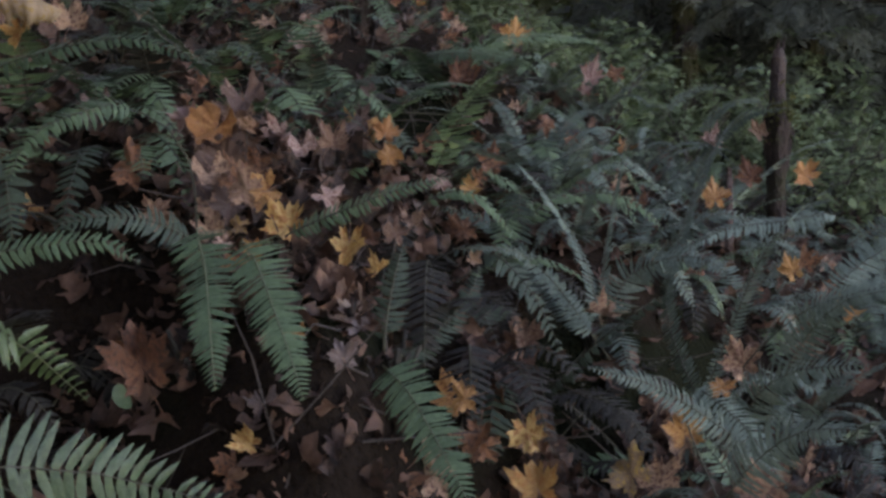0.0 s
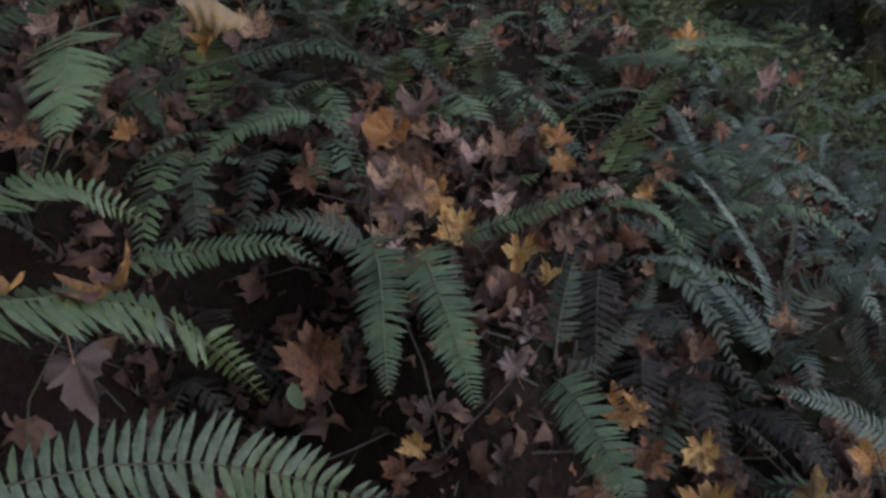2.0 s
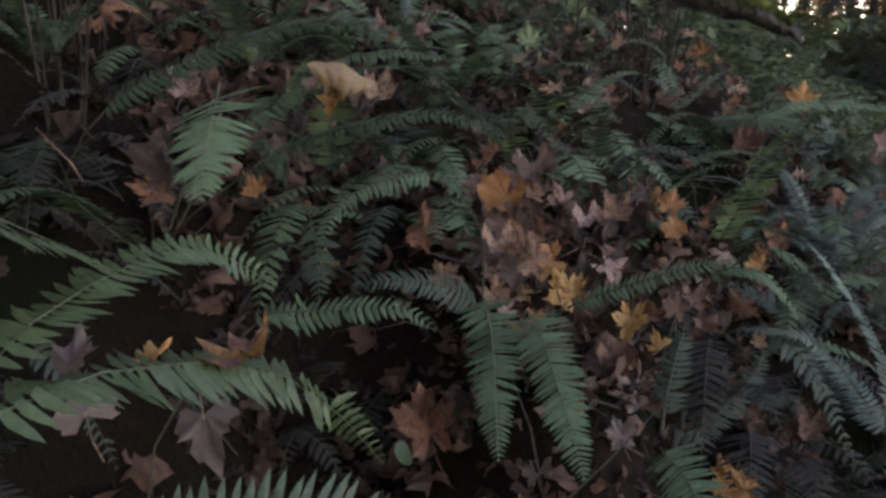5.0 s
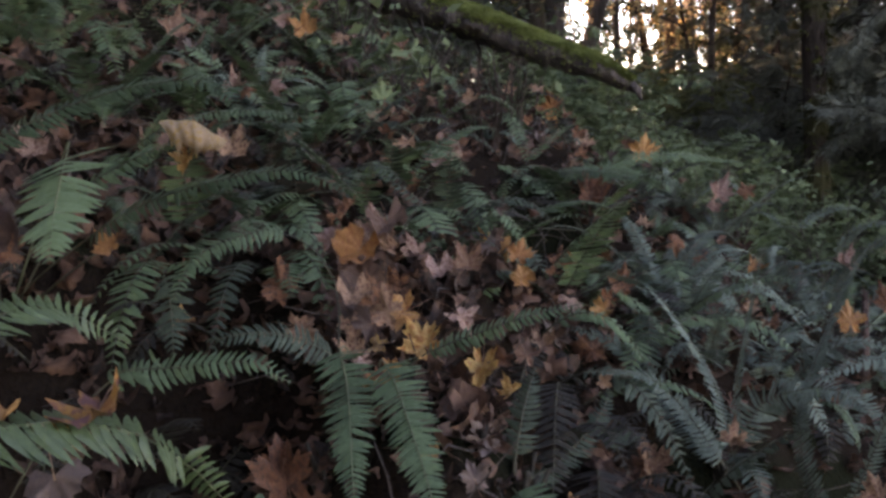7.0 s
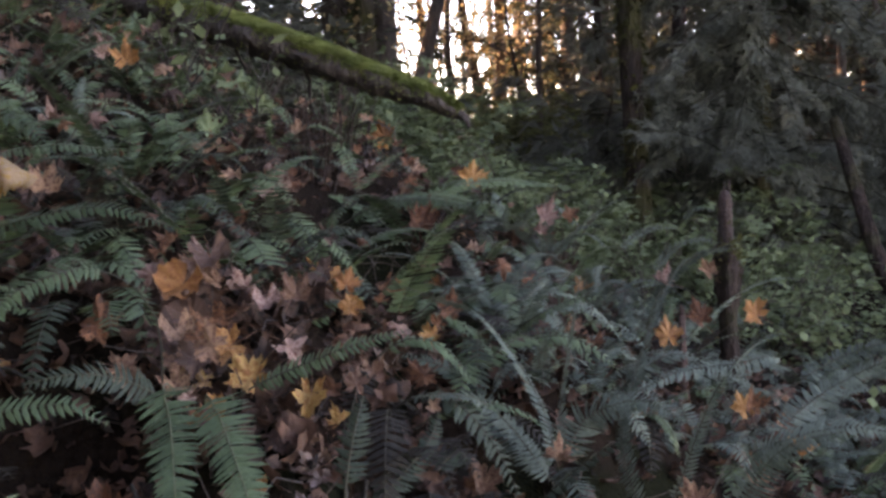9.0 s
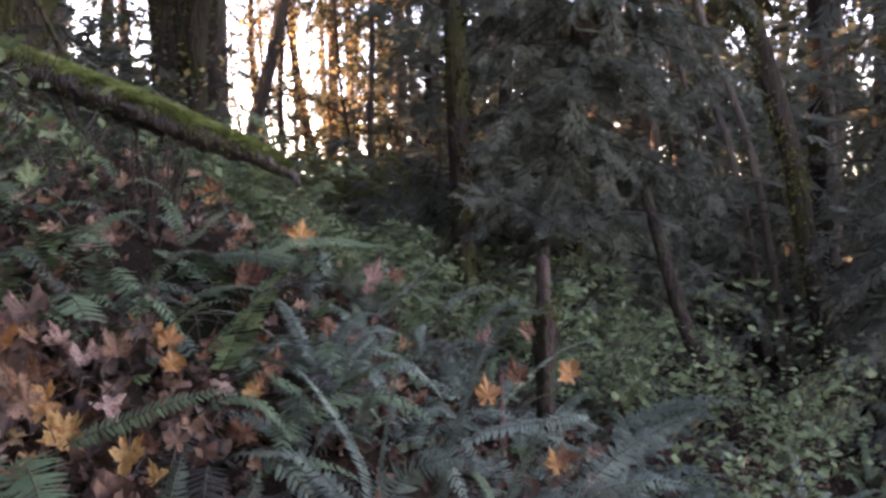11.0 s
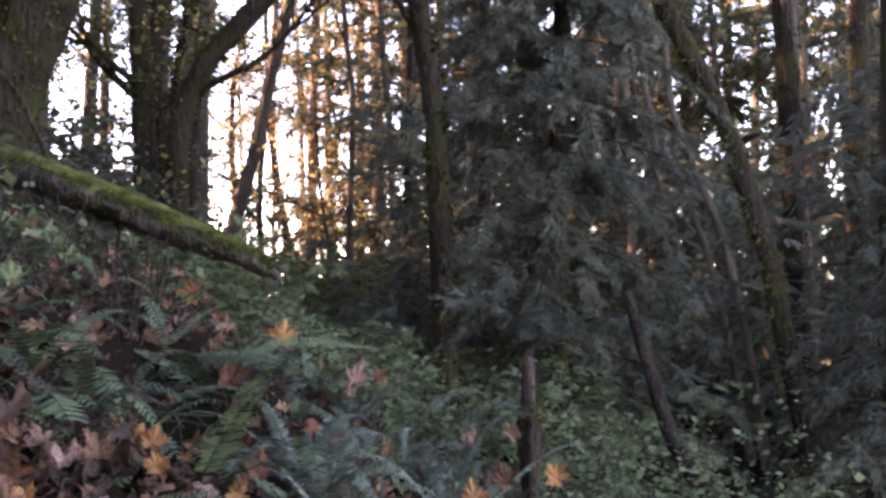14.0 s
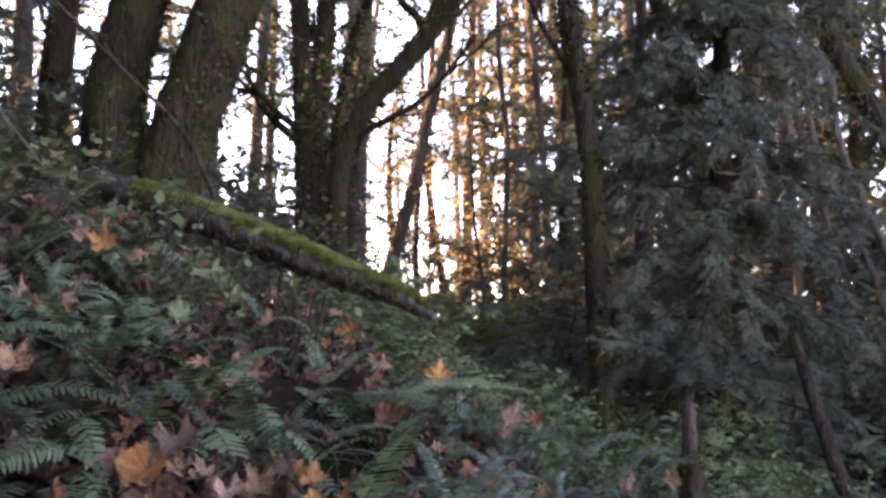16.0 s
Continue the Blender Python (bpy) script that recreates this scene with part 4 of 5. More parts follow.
post = broken_post()
m = Build()
k = 220
p = np.array(POST_MOSS) + rng.normal(size=(k, 3)) * np.array([0.03, 0.024, 0.05])
m.quads(diamonds(p, unit(rng.normal(size=(k, 3)) + (0, -0.4, 0)), unit(rng.normal(size=(k, 3))), 0.02 + 0.02 * rng.random(k), np.full(k, 0.006)))
tagged(part("moss", m, M_MOSS_DARK, post, "tuft of moss", smooth=False), kind="stuff")
snag(STICK_TOP, STICK_LOW, 0.014, "dead_stick", "thin dark dead stick standing among ferns")


def twiggy(points, r0, label, seed=1, forks=4):
    r2 = np.random.default_rng(seed)
    line = smooth_line(points, 20)
    b = Build()
    tube(b, line, np.linspace(r0, r0 * 0.4, 20), 6, 0.15)
    root = tagged(part("dead_branch", b, M_DEAD), label, "branch")
    for i in range(forks):
        k = int(r2.integers(4, 19))
        b = Build()
        branching(b, line[k], unit(line[min(19, k + 1)] - line[k - 1]) + r2.normal(size=3) * 0.6, 0.4 * r2.random() + 0.15, r0 * 0.4, r2, 1)
        part("twig", b, M_DEAD, root)



def stalks(x, y, n, tall, label):
    """A tuft of thin dark upright dead stalks."""
    r2 = np.random.default_rng(int(100 * abs(x) + 10 * y))
    root = tagged(new("dead_stalk_tuft"), label, "plant", "dead stalks")
    z = float(height(x, y)) - 0.02
    for i in range(n):
        a = 6.28 * r2.random()
        o = np.array([x + 0.04 * math.cos(a), y + 0.04 * math.sin(a), z])
        k = tall * (0.7 + 0.5 * r2.random())
        lean = 0.28 * r2.random()
        b = Build()
        tube(b, smooth_line([o, o + np.array([lean * 0.4 * math.cos(a), lean * 0.4 * math.sin(a), 0.5]) * k, o + np.array([lean * math.cos(a), lean * math.sin(a), 0.95]) * k], 8), np.linspace(0.004, 0.0015, 8), 5)
        for j in range(7):
            h = 0.35 + 0.6 * r2.random()
            p = o + np.array([lean * h * math.cos(a), lean * h * math.sin(a), 0.97 * h]) * k
            tube(b, [p, p + unit(r2.normal(size=3)) * 0.05 + (0, 0, 0.03)], [0.0015, 0.0008], 4, 0, False)
        part("stalk", b, M_DEAD, root)


stalks(-1.62, 2.30, 6, 0.8, "dark dead stalks standing in shade")
stalks(-1.74, 2.58, 6, 0.85, "dark dead stalks standing in shade")
stalks(-0.5, 4.2, 16, 0.36, "bushy tuft of dark dead stalks on the slope")
stalks(-0.42, 4.35, 12, 0.38, "bushy tuft of dark dead stalks on the slope")
twiggy([(-1.080, 6.906, 2.116), (-1.172, 6.737, 2.371), (-1.309, 6.669, 2.642), (-1.550, 6.445, 2.884), (-1.811, 6.190, 3.130), (-2.028, 5.927, 3.347)], 0.019, 'thin dark dead branch leaning on the fallen branch', 3)
twiggy([(-0.228, 10.470, 3.363), (-0.046, 10.323, 3.471), (0.143, 10.178, 3.542), (0.380, 10.014, 3.664), (0.659, 9.798, 3.940), (0.846, 9.575, 4.210)], 0.035, 'curved bare maple branch sweeping out from the clump', 8, 9)
twiggy([(1.315, 7.446, 3.306), (1.198, 7.422, 3.483), (1.088, 7.508, 3.694), (0.973, 7.452, 3.925)], 0.03, 'bare forked branch rising from a slender trunk', 9, 4)

# ---- ferns near the path ----
near_fern = fern(-1.3, 0.92, 0, 0.6)
hero_frond(near_fern, 0.12, [(-0.847, 1.063, 0.918), (-0.801, 1.147, 0.916), (-0.745, 1.221, 0.902), (-0.679, 1.293, 0.874), (-0.603, 1.364, 0.827), (-0.547, 1.409, 0.784), (-0.476, 1.456, 0.730)], gap=0.0165, fat=0.8, lean=2.2, roof=0.08, taper=0.25, mat=M_FROND)
hero_frond(near_fern, 0.088, [(-0.791, 0.912, 1.120), (-0.774, 1.002, 1.126), (-0.743, 1.081, 1.118), (-0.705, 1.169, 1.094), (-0.667, 1.242, 1.053), (-0.644, 1.308, 0.992), (-0.623, 1.379, 0.913)], gap=0.0135, fat=0.95, lean=0.95, roof=0.32, mat=M_FROND_LIT)
hero_frond(near_fern, 0.078, [(-0.904, 1.053, 1.115), (-0.890, 1.148, 1.148), (-0.871, 1.242, 1.173), (-0.842, 1.335, 1.181), (-0.812, 1.400, 1.154), (-0.783, 1.459, 1.109)], gap=0.0125, fat=0.95, lean=1.7, roof=0.1, mat=M_FROND_LIT)
hero_frond(near_fern, 0.07, [(-0.921, 1.038, 1.255), (-0.905, 1.101, 1.235), (-0.886, 1.163, 1.212), (-0.869, 1.222, 1.175)], mat=M_FROND_LIT)
upper_fern = fern(-1.30, 2.08, 1, 0.6)
hero_frond(upper_fern, 0.085, [(-1.139, 1.667, 1.324), (-1.043, 1.723, 1.389), (-0.924, 1.780, 1.439), (-0.794, 1.780, 1.453), (-0.732, 1.753, 1.429), (-0.696, 1.716, 1.379)], lean=0.5)
hero_frond(upper_fern, 0.07, [(-1.028, 2.140, 1.354), (-0.930, 2.128, 1.395), (-0.815, 2.117, 1.408), (-0.688, 2.103, 1.392)], lean=0.3)
hero_frond(upper_fern, 0.07, [(-1.002, 1.829, 1.203), (-0.916, 1.830, 1.253), (-0.800, 1.823, 1.289), (-0.663, 1.818, 1.309), (-0.545, 1.796, 1.273)], lean=0.5)
hero_frond(upper_fern, 0.105, [(-0.890, 1.541, 1.347), (-0.881, 1.493, 1.310), (-0.867, 1.444, 1.268), (-0.856, 1.405, 1.224)], gap=0.0098, fat=1.2, lean=1.1, roof=0.12, full=True, mat=M_FROND_LIGHTER)
hero_frond(upper_fern, 0.066, [(-0.958, 1.711, 1.286), (-0.890, 1.726, 1.328), (-0.827, 1.727, 1.355)])
mid_fern = fern(-0.653, 2.011, 0, 0.6)
hero_frond(mid_fern, 0.066, [(-0.703, 1.951, 1.195), (-0.777, 1.881, 1.194), (-0.821, 1.811, 1.167), (-0.832, 1.744, 1.114)])
# frond in the hollow, its shade given by the darker green
hero_frond(upper_fern, 0.062, [(-0.882, 1.843, 1.140), (-0.865, 1.817, 1.098), (-0.849, 1.780, 1.060), (-0.843, 1.762, 1.021)], mat=M_FROND_SHADE)
bank_fern = fern(-0.567, 2.089, 0, 0.6)
hero_frond(bank_fern, 0.082, [(-0.603, 1.898, 0.998), (-0.581, 1.833, 0.966), (-0.555, 1.726, 0.932), (-0.538, 1.646, 0.889), (-0.522, 1.577, 0.846)], gap=0.0098, fat=1.1, lean=1.1, roof=0.12, full=True, mat=M_FROND_LIGHTER)
hero_frond(bank_fern, 0.084, [(-0.528, 1.910, 0.973), (-0.501, 1.848, 0.950), (-0.462, 1.742, 0.906), (-0.428, 1.655, 0.857), (-0.406, 1.589, 0.823)], gap=0.0098, fat=1.1, lean=1.1, roof=0.12, full=True, mat=M_FROND_LIGHTER)
# dim frond at the back, shaded through its colour
hero_frond(bank_fern, 0.068, [(-0.625, 1.941, 0.979), (-0.680, 1.916, 1.016), (-0.745, 1.873, 1.035), (-0.813, 1.844, 1.027)], mat=M_FROND_SHADE)
hero_frond(bank_fern, 0.05, [(-0.473, 2.067, 0.957), (-0.385, 2.065, 0.992), (-0.290, 2.053, 1.027), (-0.187, 2.082, 1.045)])
shade_fern = fern(-1.016, 1.588, 0, 0.6)
hero_frond(shade_fern, 0.055, [(-0.863, 1.549, 1.030), (-0.811, 1.574, 1.041), (-0.733, 1.585, 1.052), (-0.659, 1.602, 1.051), (-0.610, 1.597, 1.022)])
low_fern = fern(-0.311, 2.05, 0, 0.6)
hero_frond(low_fern, 0.088, [(-0.311, 1.969, 0.727), (-0.274, 1.900, 0.711), (-0.236, 1.816, 0.674), (-0.208, 1.733, 0.650), (-0.177, 1.658, 0.611)], gap=0.0105, fat=1.1, lean=1.1, roof=0.12, full=True, mat=M_FROND_LIGHTER)
# these two are shaded through their colour as well
hero_frond(low_fern, 0.058, [(-0.319, 2.012, 0.740), (-0.308, 2.042, 0.813), (-0.293, 2.081, 0.874), (-0.278, 2.125, 0.915)], mat=M_FROND_SHADE)
hero_frond(low_fern, 0.062, [(-0.308, 2.013, 0.726), (-0.237, 2.137, 0.726), (-0.156, 2.236, 0.784), (-0.130, 2.306, 0.824)], mat=M_FROND_SHADE)
arching_fern = fern(0.179, 2.714, 0, 0.6)
hero_frond(arching_fern, 0.062, [(0.106, 2.376, 0.648), (0.042, 2.441, 0.739), (-0.044, 2.435, 0.820), (-0.186, 2.294, 0.864)], spin=-15)
hero_frond(arching_fern, 0.06, [(0.131, 2.431, 0.668), (0.120, 2.512, 0.763), (0.066, 2.633, 0.871), (-0.015, 2.674, 0.968), (-0.123, 2.592, 1.026), (-0.218, 2.510, 1.074)], spin=-50)
hero_frond(arching_fern, 0.095, [(0.151, 2.428, 0.668), (0.197, 2.444, 0.752), (0.282, 2.387, 0.807), (0.336, 2.322, 0.815), (0.375, 2.251, 0.790)])
hero_frond(arching_fern, 0.075, [(0.124, 2.378, 0.665), (0.145, 2.323, 0.670), (0.157, 2.260, 0.647), (0.157, 2.199, 0.626)])
hero_frond(arching_fern, 0.055, [(0.140, 2.433, 0.680), (0.167, 2.560, 0.776), (0.214, 2.684, 0.911), (0.254, 2.746, 1.037)], spin=75)
hero_frond(arching_fern, 0.078, [(0.108, 2.427, 0.644), (0.026, 2.582, 0.709), (-0.084, 2.671, 0.828), (-0.230, 2.667, 0.889)])
post_fern = fern(0.36, 2.443, 0, 0.6)
hero_frond(post_fern, 0.07, [(0.357, 2.415, 0.455), (0.440, 2.499, 0.596), (0.519, 2.525, 0.772), (0.585, 2.475, 0.889), (0.654, 2.408, 0.960)], spin=55)
hero_frond(post_fern, 0.075, [(0.686, 2.537, 0.848), (0.579, 2.523, 0.848), (0.436, 2.512, 0.836), (0.316, 2.482, 0.796)], lean=0.3)
hero_frond(post_fern, 0.06, [(0.369, 2.460, 0.437), (0.340, 2.684, 0.584), (0.397, 2.818, 0.736), (0.627, 3.200, 0.988), (0.787, 3.156, 1.058)], spin=60)
hero_frond(post_fern, 0.085, [(0.672, 2.503, 0.688), (0.768, 2.550, 0.745), (0.886, 2.545, 0.810), (0.992, 2.490, 0.871)], lean=0.5)
hero_frond(post_fern, 0.08, [(0.541, 2.363, 0.671), (0.612, 2.311, 0.727), (0.714, 2.254, 0.766), (0.815, 2.194, 0.760)], lean=0.6)
hero_frond(post_fern, 0.075, [(0.918, 2.936, 0.712), (1.047, 2.930, 0.771), (1.150, 2.873, 0.809), (1.263, 2.812, 0.807)], lean=0.5)
right_fern = fern(0.374, 2.088, 0, 0.6)
hero_frond(right_fern, 0.065, [(0.365, 2.039, 0.504), (0.279, 2.041, 0.579), (0.164, 2.045, 0.654), (0.045, 2.011, 0.703)])
hero_frond(right_fern, 0.09, [(0.353, 2.111, 0.530), (0.384, 2.082, 0.621), (0.437, 2.029, 0.677), (0.525, 1.949, 0.712)])
hero_frond(right_fern, 0.085, [(0.472, 2.214, 0.603), (0.512, 2.180, 0.707), (0.554, 2.129, 0.777), (0.624, 2.054, 0.817)])
hero_frond(right_fern, 0.1, [(0.281, 1.899, 0.519), (0.335, 1.865, 0.605), (0.372, 1.815, 0.653), (0.418, 1.750, 0.680)])
hero_frond(right_fern, 0.075, [(0.277, 2.160, 0.595), (0.313, 2.090, 0.586), (0.344, 2.014, 0.561), (0.354, 1.883, 0.534)])
ridge_fern = fern(-0.508, 3.392, 2, 0.6)
hero_frond(ridge_fern, 0.085, [(-0.562, 3.286, 0.887), (-0.491, 3.308, 0.998), (-0.421, 3.322, 1.093), (-0.384, 3.331, 1.190)])
hero_frond(ridge_fern, 0.085, [(-0.356, 3.880, 1.123), (-0.218, 3.775, 1.181), (-0.072, 3.662, 1.190), (0.072, 3.541, 1.156)])
crest_fern = fern(-0.135, 3.872, 4, 0.6)
hero_frond(crest_fern, 0.09, [(-0.327, 4.025, 1.113), (-0.117, 3.920, 1.184), (0.038, 3.802, 1.175), (0.142, 3.679, 1.120)])
hero_frond(crest_fern, 0.085, [(-0.205, 4.018, 1.014), (-0.025, 4.138, 1.190), (0.202, 4.233, 1.221), (0.481, 4.305, 1.184)])
hero_frond(crest_fern, 0.1, [(-0.211, 3.783, 0.899), (-0.134, 3.673, 0.911), (-0.016, 3.441, 0.883), (0.062, 3.318, 0.846)])
hero_frond(crest_fern, 0.07, [(-0.471, 3.683, 1.078), (-0.437, 3.633, 1.119), (-0.408, 3.577, 1.085), (-0.390, 3.514, 0.999)], lean=1.0)
pale_fern = fern(0.789, 4.034, 3, 0.6)
hero_frond(pale_fern, 0.05, [(0.869, 4.413, 0.812), (0.940, 4.406, 0.904), (1.013, 4.333, 0.944), (1.123, 4.240, 0.937)])
hero_frond(pale_fern, 0.035, [(0.988, 4.405, 1.020), (1.029, 4.340, 1.070), (1.076, 4.268, 1.068)])
hero_frond(pale_fern, 0.045, [(0.738, 4.456, 0.908), (0.854, 4.438, 0.988), (0.950, 4.355, 0.991)])
hero_frond(pale_fern, 0.06, [(0.733, 3.971, 0.704), (0.799, 3.975, 0.828), (0.907, 3.902, 0.938), (1.023, 3.810, 0.964)])
maple((-0.65, 1.686, 0.856), 0.15, 'rust', 6, 0.8, 20)
maple((-0.316, 2.468, 1.034), 0.065, 'orange', 2, 0.7, 0)
maple((-0.131, 2.622, 0.927), 0.07, 'yellow', 1, 0.5, 90)
maple((-0.119, 2.620, 0.887), 0.06, 'pink', 0, 0.5, 0)
maple((0.124, 2.337, 0.703), 0.1, 'tan', 6, 0.4, 90)
maple((-0.039, 2.385, 0.638), 0.13, 'tan', 0, 0.7, 0)
maple((-0.036, 2.133, 0.524), 0.1, 'tan', 6, 0.8, 200)
maple((-0.149, 2.050, 0.541), 0.11, 'rust', 7, 0.7, 100)
maple((0.122, 2.036, 0.486), 0.13, 'cream', 7, 0.5, 30)
maple((0.192, 2.062, 0.454), 0.13, 'tan', 1, 0.4, 300)
maple((-0.054, 1.957, 0.504), 0.11, 'yellow', 6, 0.5, 0)
maple((-0.425, 1.909, 0.615), 0.17, 'rust', 6, 0.7, 60)
maple((-0.361, 1.968, 0.618), 0.16, 'rust', 0, 0.6, 240)
maple((-0.502, 1.887, 0.713), 0.07, 'brown', 2, 0.7, 0)
maple((-0.534, 1.857, 0.652), 0.07, 'yellow', 0, 0.6, 0)
maple((-0.198, 2.115, 0.619), 0.11, 'orange', 1, 0.7, 40)
maple((-0.097, 2.352, 0.600), 0.12, 'brown', 0, 0.6, 0)
maple((0.702, 3.598, 0.711), 0.14, 'orange', 2, 0.8, 0)
maple((1.007, 3.626, 0.761), 0.12, 'orange', 1, 0.8, 40)
maple((0.815, 3.176, 0.564), 0.12, 'orange', 0, 0.7, 0)
maple((0.376, 2.330, 0.533), 0.07, 'orange', 7, 0.7, 0)
maple((0.155, 4.862, 1.217), 0.17, 'orange', 0, 0.9, 0)
maple((0.447, 4.598, 1.041), 0.16, 'pink', 1, 0.5, 0)
maple((0.550, 4.581, 1.051), 0.12, 'rust', 2, 0.6, 0)
maple((-0.103, 3.880, 1.115), 0.16, 'rust', 3, 0.5, 0)
maple((-0.773, 2.265, 0.845), 0.1, 'brown', 0, 0.8, 0)
maple((-0.709, 2.017, 0.644), 0.15, 'brown', 1, 0.6, 120)
maple((-0.451, 1.787, 0.582), 0.1, 'tan', 1, 0.4, 0)
maple((-0.301, 2.349, 0.891), 0.1, 'tan', 2, 0.4, 0)
maple((0.273, 2.226, 0.484), 0.11, 'orange', 3, 0.7, 0)
maple((0.446, 2.427, 0.553), 0.12, 'tan', 1, 0.7, 0)
maple((0.244, 3.330, 0.608), 0.12, 'tan', 0, 0.6, 0)
maple((0.355, 1.972, 0.480), 0.12, 'tan', 0, 0.6, 0)
maple((-0.918, 2.081, 1.316), 0.085, 'yellow', 6, 0.8, 170)
maple((-0.998, 1.586, 1.243), 0.1, 'brown', 6, 0.8, 30)
maple((-0.987, 1.87, 1.183), 0.06, 'orange', 1, 0.5, 20)
maple((-0.701, 1.172, 1.098), 0.10, 'amber', 1, 0.10, 160)
maple((-0.758, 1.099, 1.119), 0.055, 'orange', 0, 0.0, 30)
maple((-0.823, 1.318, 0.970), 0.135, 'grey', 10, 0.8, 178)
maple((-0.904, 1.202, 1.028), 0.11, 'grey', 10, 0.8, 20)
maple((-1.020, 1.358, 1.028), 0.11, 'grey', 2, 0.7, 0)
maple((-1.226, 1.829, 1.485), 0.12, 'rust', 4, 0.7, 0)
maple((-1.074, 1.695, 1.200), 0.1, 'rust', 3, 0.9, 90)
maple((-0.960, 1.657, 1.273), 0.09, 'grey', 3, 0.5, 0)
maple((-0.703, 3.285, 1.157), 0.2, 'rust', 1, 0.7, 0)
maple((-0.115, 3.861, 1.093), 0.15, 'rust', 3, 0.4, 0)
maple((-0.320, 2.549, 1.075), 0.08, 'orange', 0, 0.7, 0)
maple((-0.865, 2.198, 1.334), 0.09, 'tan', 3, 0.5, 0)
maple((-1.029, 1.730, 1.355), 0.08, 'pink', 3, 0.5, 0)
maple((-0.243, 6.237, 1.420), 0.2, 'orange', 1, 0.8, 0)
maple((-0.089, 5.464, 1.240), 0.15, 'tan', 0, 0.6, 0)
maple((-1.142, 4.022, 1.718), 0.14, 'orange', 3, 0.7, 0)
maple((-1.215, 4.001, 1.749), 0.12, 'pink', 1, 0.7, 0)
maple((-0.748, 3.432, 1.131), 0.2, 'rust', 2, 0.6, 0)
maple((-0.869, 3.754, 1.262), 0.12, 'rust', 1, 0.6, 30)
maple((0.755, 3.404, 0.800), 0.12, 'rust', 1, 0.6, 0)
maple((0.592, 2.470, 0.765), 0.085, 'rust', 6, 0.6, 0)
maple((-0.447, 5.740, 1.836), 0.1, 'rust', 0, 0.5, 30)
maple((-0.370, 5.690, 1.789), 0.09, 'tan', 1, 0.8, 100)
maple((0.789, 3.977, 0.828), 0.12, 'pink', 6, 0.3, 80)
maple((1.013, 4.146, 0.840), 0.12, 'tan', 3, 0.6, 10)
maple((0.439, 4.706, 0.975), 0.1, 'pink', 0, 0.5, 30)
maple((-0.071, 2.847, 0.951), 0.1, 'rust', 1, 0.6, 0)
maple((-0.397, 1.896, 0.578), 0.14, 'rust', 7, 0.6, 30)
maple((-0.301, 1.893, 0.555), 0.13, 'rust', 1, 0.5, 140)
maple((-0.503, 1.835, 0.591), 0.12, 'brown', 6, 0.6, 220)
maple((-0.244, 1.957, 0.533), 0.13, 'tan', 7, 0.5, 80)
maple((-0.343, 2.033, 0.651), 0.11, 'rust', 6, 0.7, 300)
maple((-0.453, 1.918, 0.643), 0.12, 'rust', 3, 0.6, 10)
maple((-0.556, 1.835, 0.613), 0.11, 'rust', 1, 0.7, 90)
maple((-0.111, 2.134, 0.585), 0.11, 'rust', 6, 0.6, 200)

maple((-0.692, 2.259, 1.152), 0.085, 'pink', 7, 0.8, 30)
maple((-0.611, 2.309, 1.153), 0.11, 'pink', 6, 0.55, 200)
maple((-0.635, 2.241, 1.119), 0.115, 'orange', 9, 0.7, 150)
maple((-0.58, 2.318, 1.118), 0.07, 'tan', 3, 0.5, 40)
maple((-0.622, 2.215, 1.07), 0.1, 'brown', 9, 0.6, 80)
maple((-0.648, 2.168, 1.038), 0.12, 'brown', 7, 0.7, 300)
maple((-0.587, 2.184, 1.03), 0.11, 'rust', 6, 0.6, 120)
maple((-0.625, 2.124, 0.997), 0.08, 'tan', 7, 0.6, 220)
maple((-0.61, 2.041, 0.969), 0.075, 'tan', 3, 0.5, 10)
maple((-0.572, 2.066, 0.969), 0.07, 'cream', 7, 0.4, 75)
maple((-0.587, 2.001, 0.953), 0.06, 'pink', 3, 0.5, 140)
maple((-0.492, 2.104, 0.967), 0.1, 'yellow', 1, 0.65, 60)
maple((-0.53, 1.996, 0.941), 0.055, 'orange', 3, 0.5, 20)
maple((-0.53, 1.904, 0.938), 0.085, 'amber', 1, 0.35, 180)
maple((-0.379, 2.11, 0.913), 0.12, 'yellow', 6, 0.7, 170)
maple((-0.341, 2.145, 0.921), 0.07, 'rust', 6, 0.6, 60)
maple((-0.387, 2.051, 0.857), 0.09, 'tan', 7, 0.85, 185)
maple((-0.371, 1.996, 0.812), 0.085, 'grey', 6, 0.7, 90)
maple((-0.38, 1.89, 0.785), 0.08, 'grey', 7, 0.85, 20)
maple((-0.322, 2.061, 0.883), 0.06, 'yellow', 6, 0.5, 300)
maple((-0.43, 2.285, 0.979), 0.09, 'pink', 7, 0.25, 250)
maple((-0.427, 2.479, 1.063), 0.1, 'tan', 3, 0.4, 330)
maple((-0.541, 2.419, 1.09), 0.09, 'pink', 6, 0.45, 90)
maple((-0.313, 2.536, 1.017), 0.07, 'orange', 9, 0.6, 40)
maple((-0.137, 2.644, 0.921), 0.06, 'yellow', 7, 0.3, 80)
maple((0.166, 2.49, 0.659), 0.085, 'tan', 6, 0.35, 110)
maple((-0.666, 1.716, 0.854), 0.1, 'rust', 6, 0.8, 200)
maple((-0.268, 2.374, 0.902), 0.09, 'tan', 3, 0.4, 200)
maple((-0.454, 1.887, 0.827), 0.05, 'orange', 7, 0.6, 0)

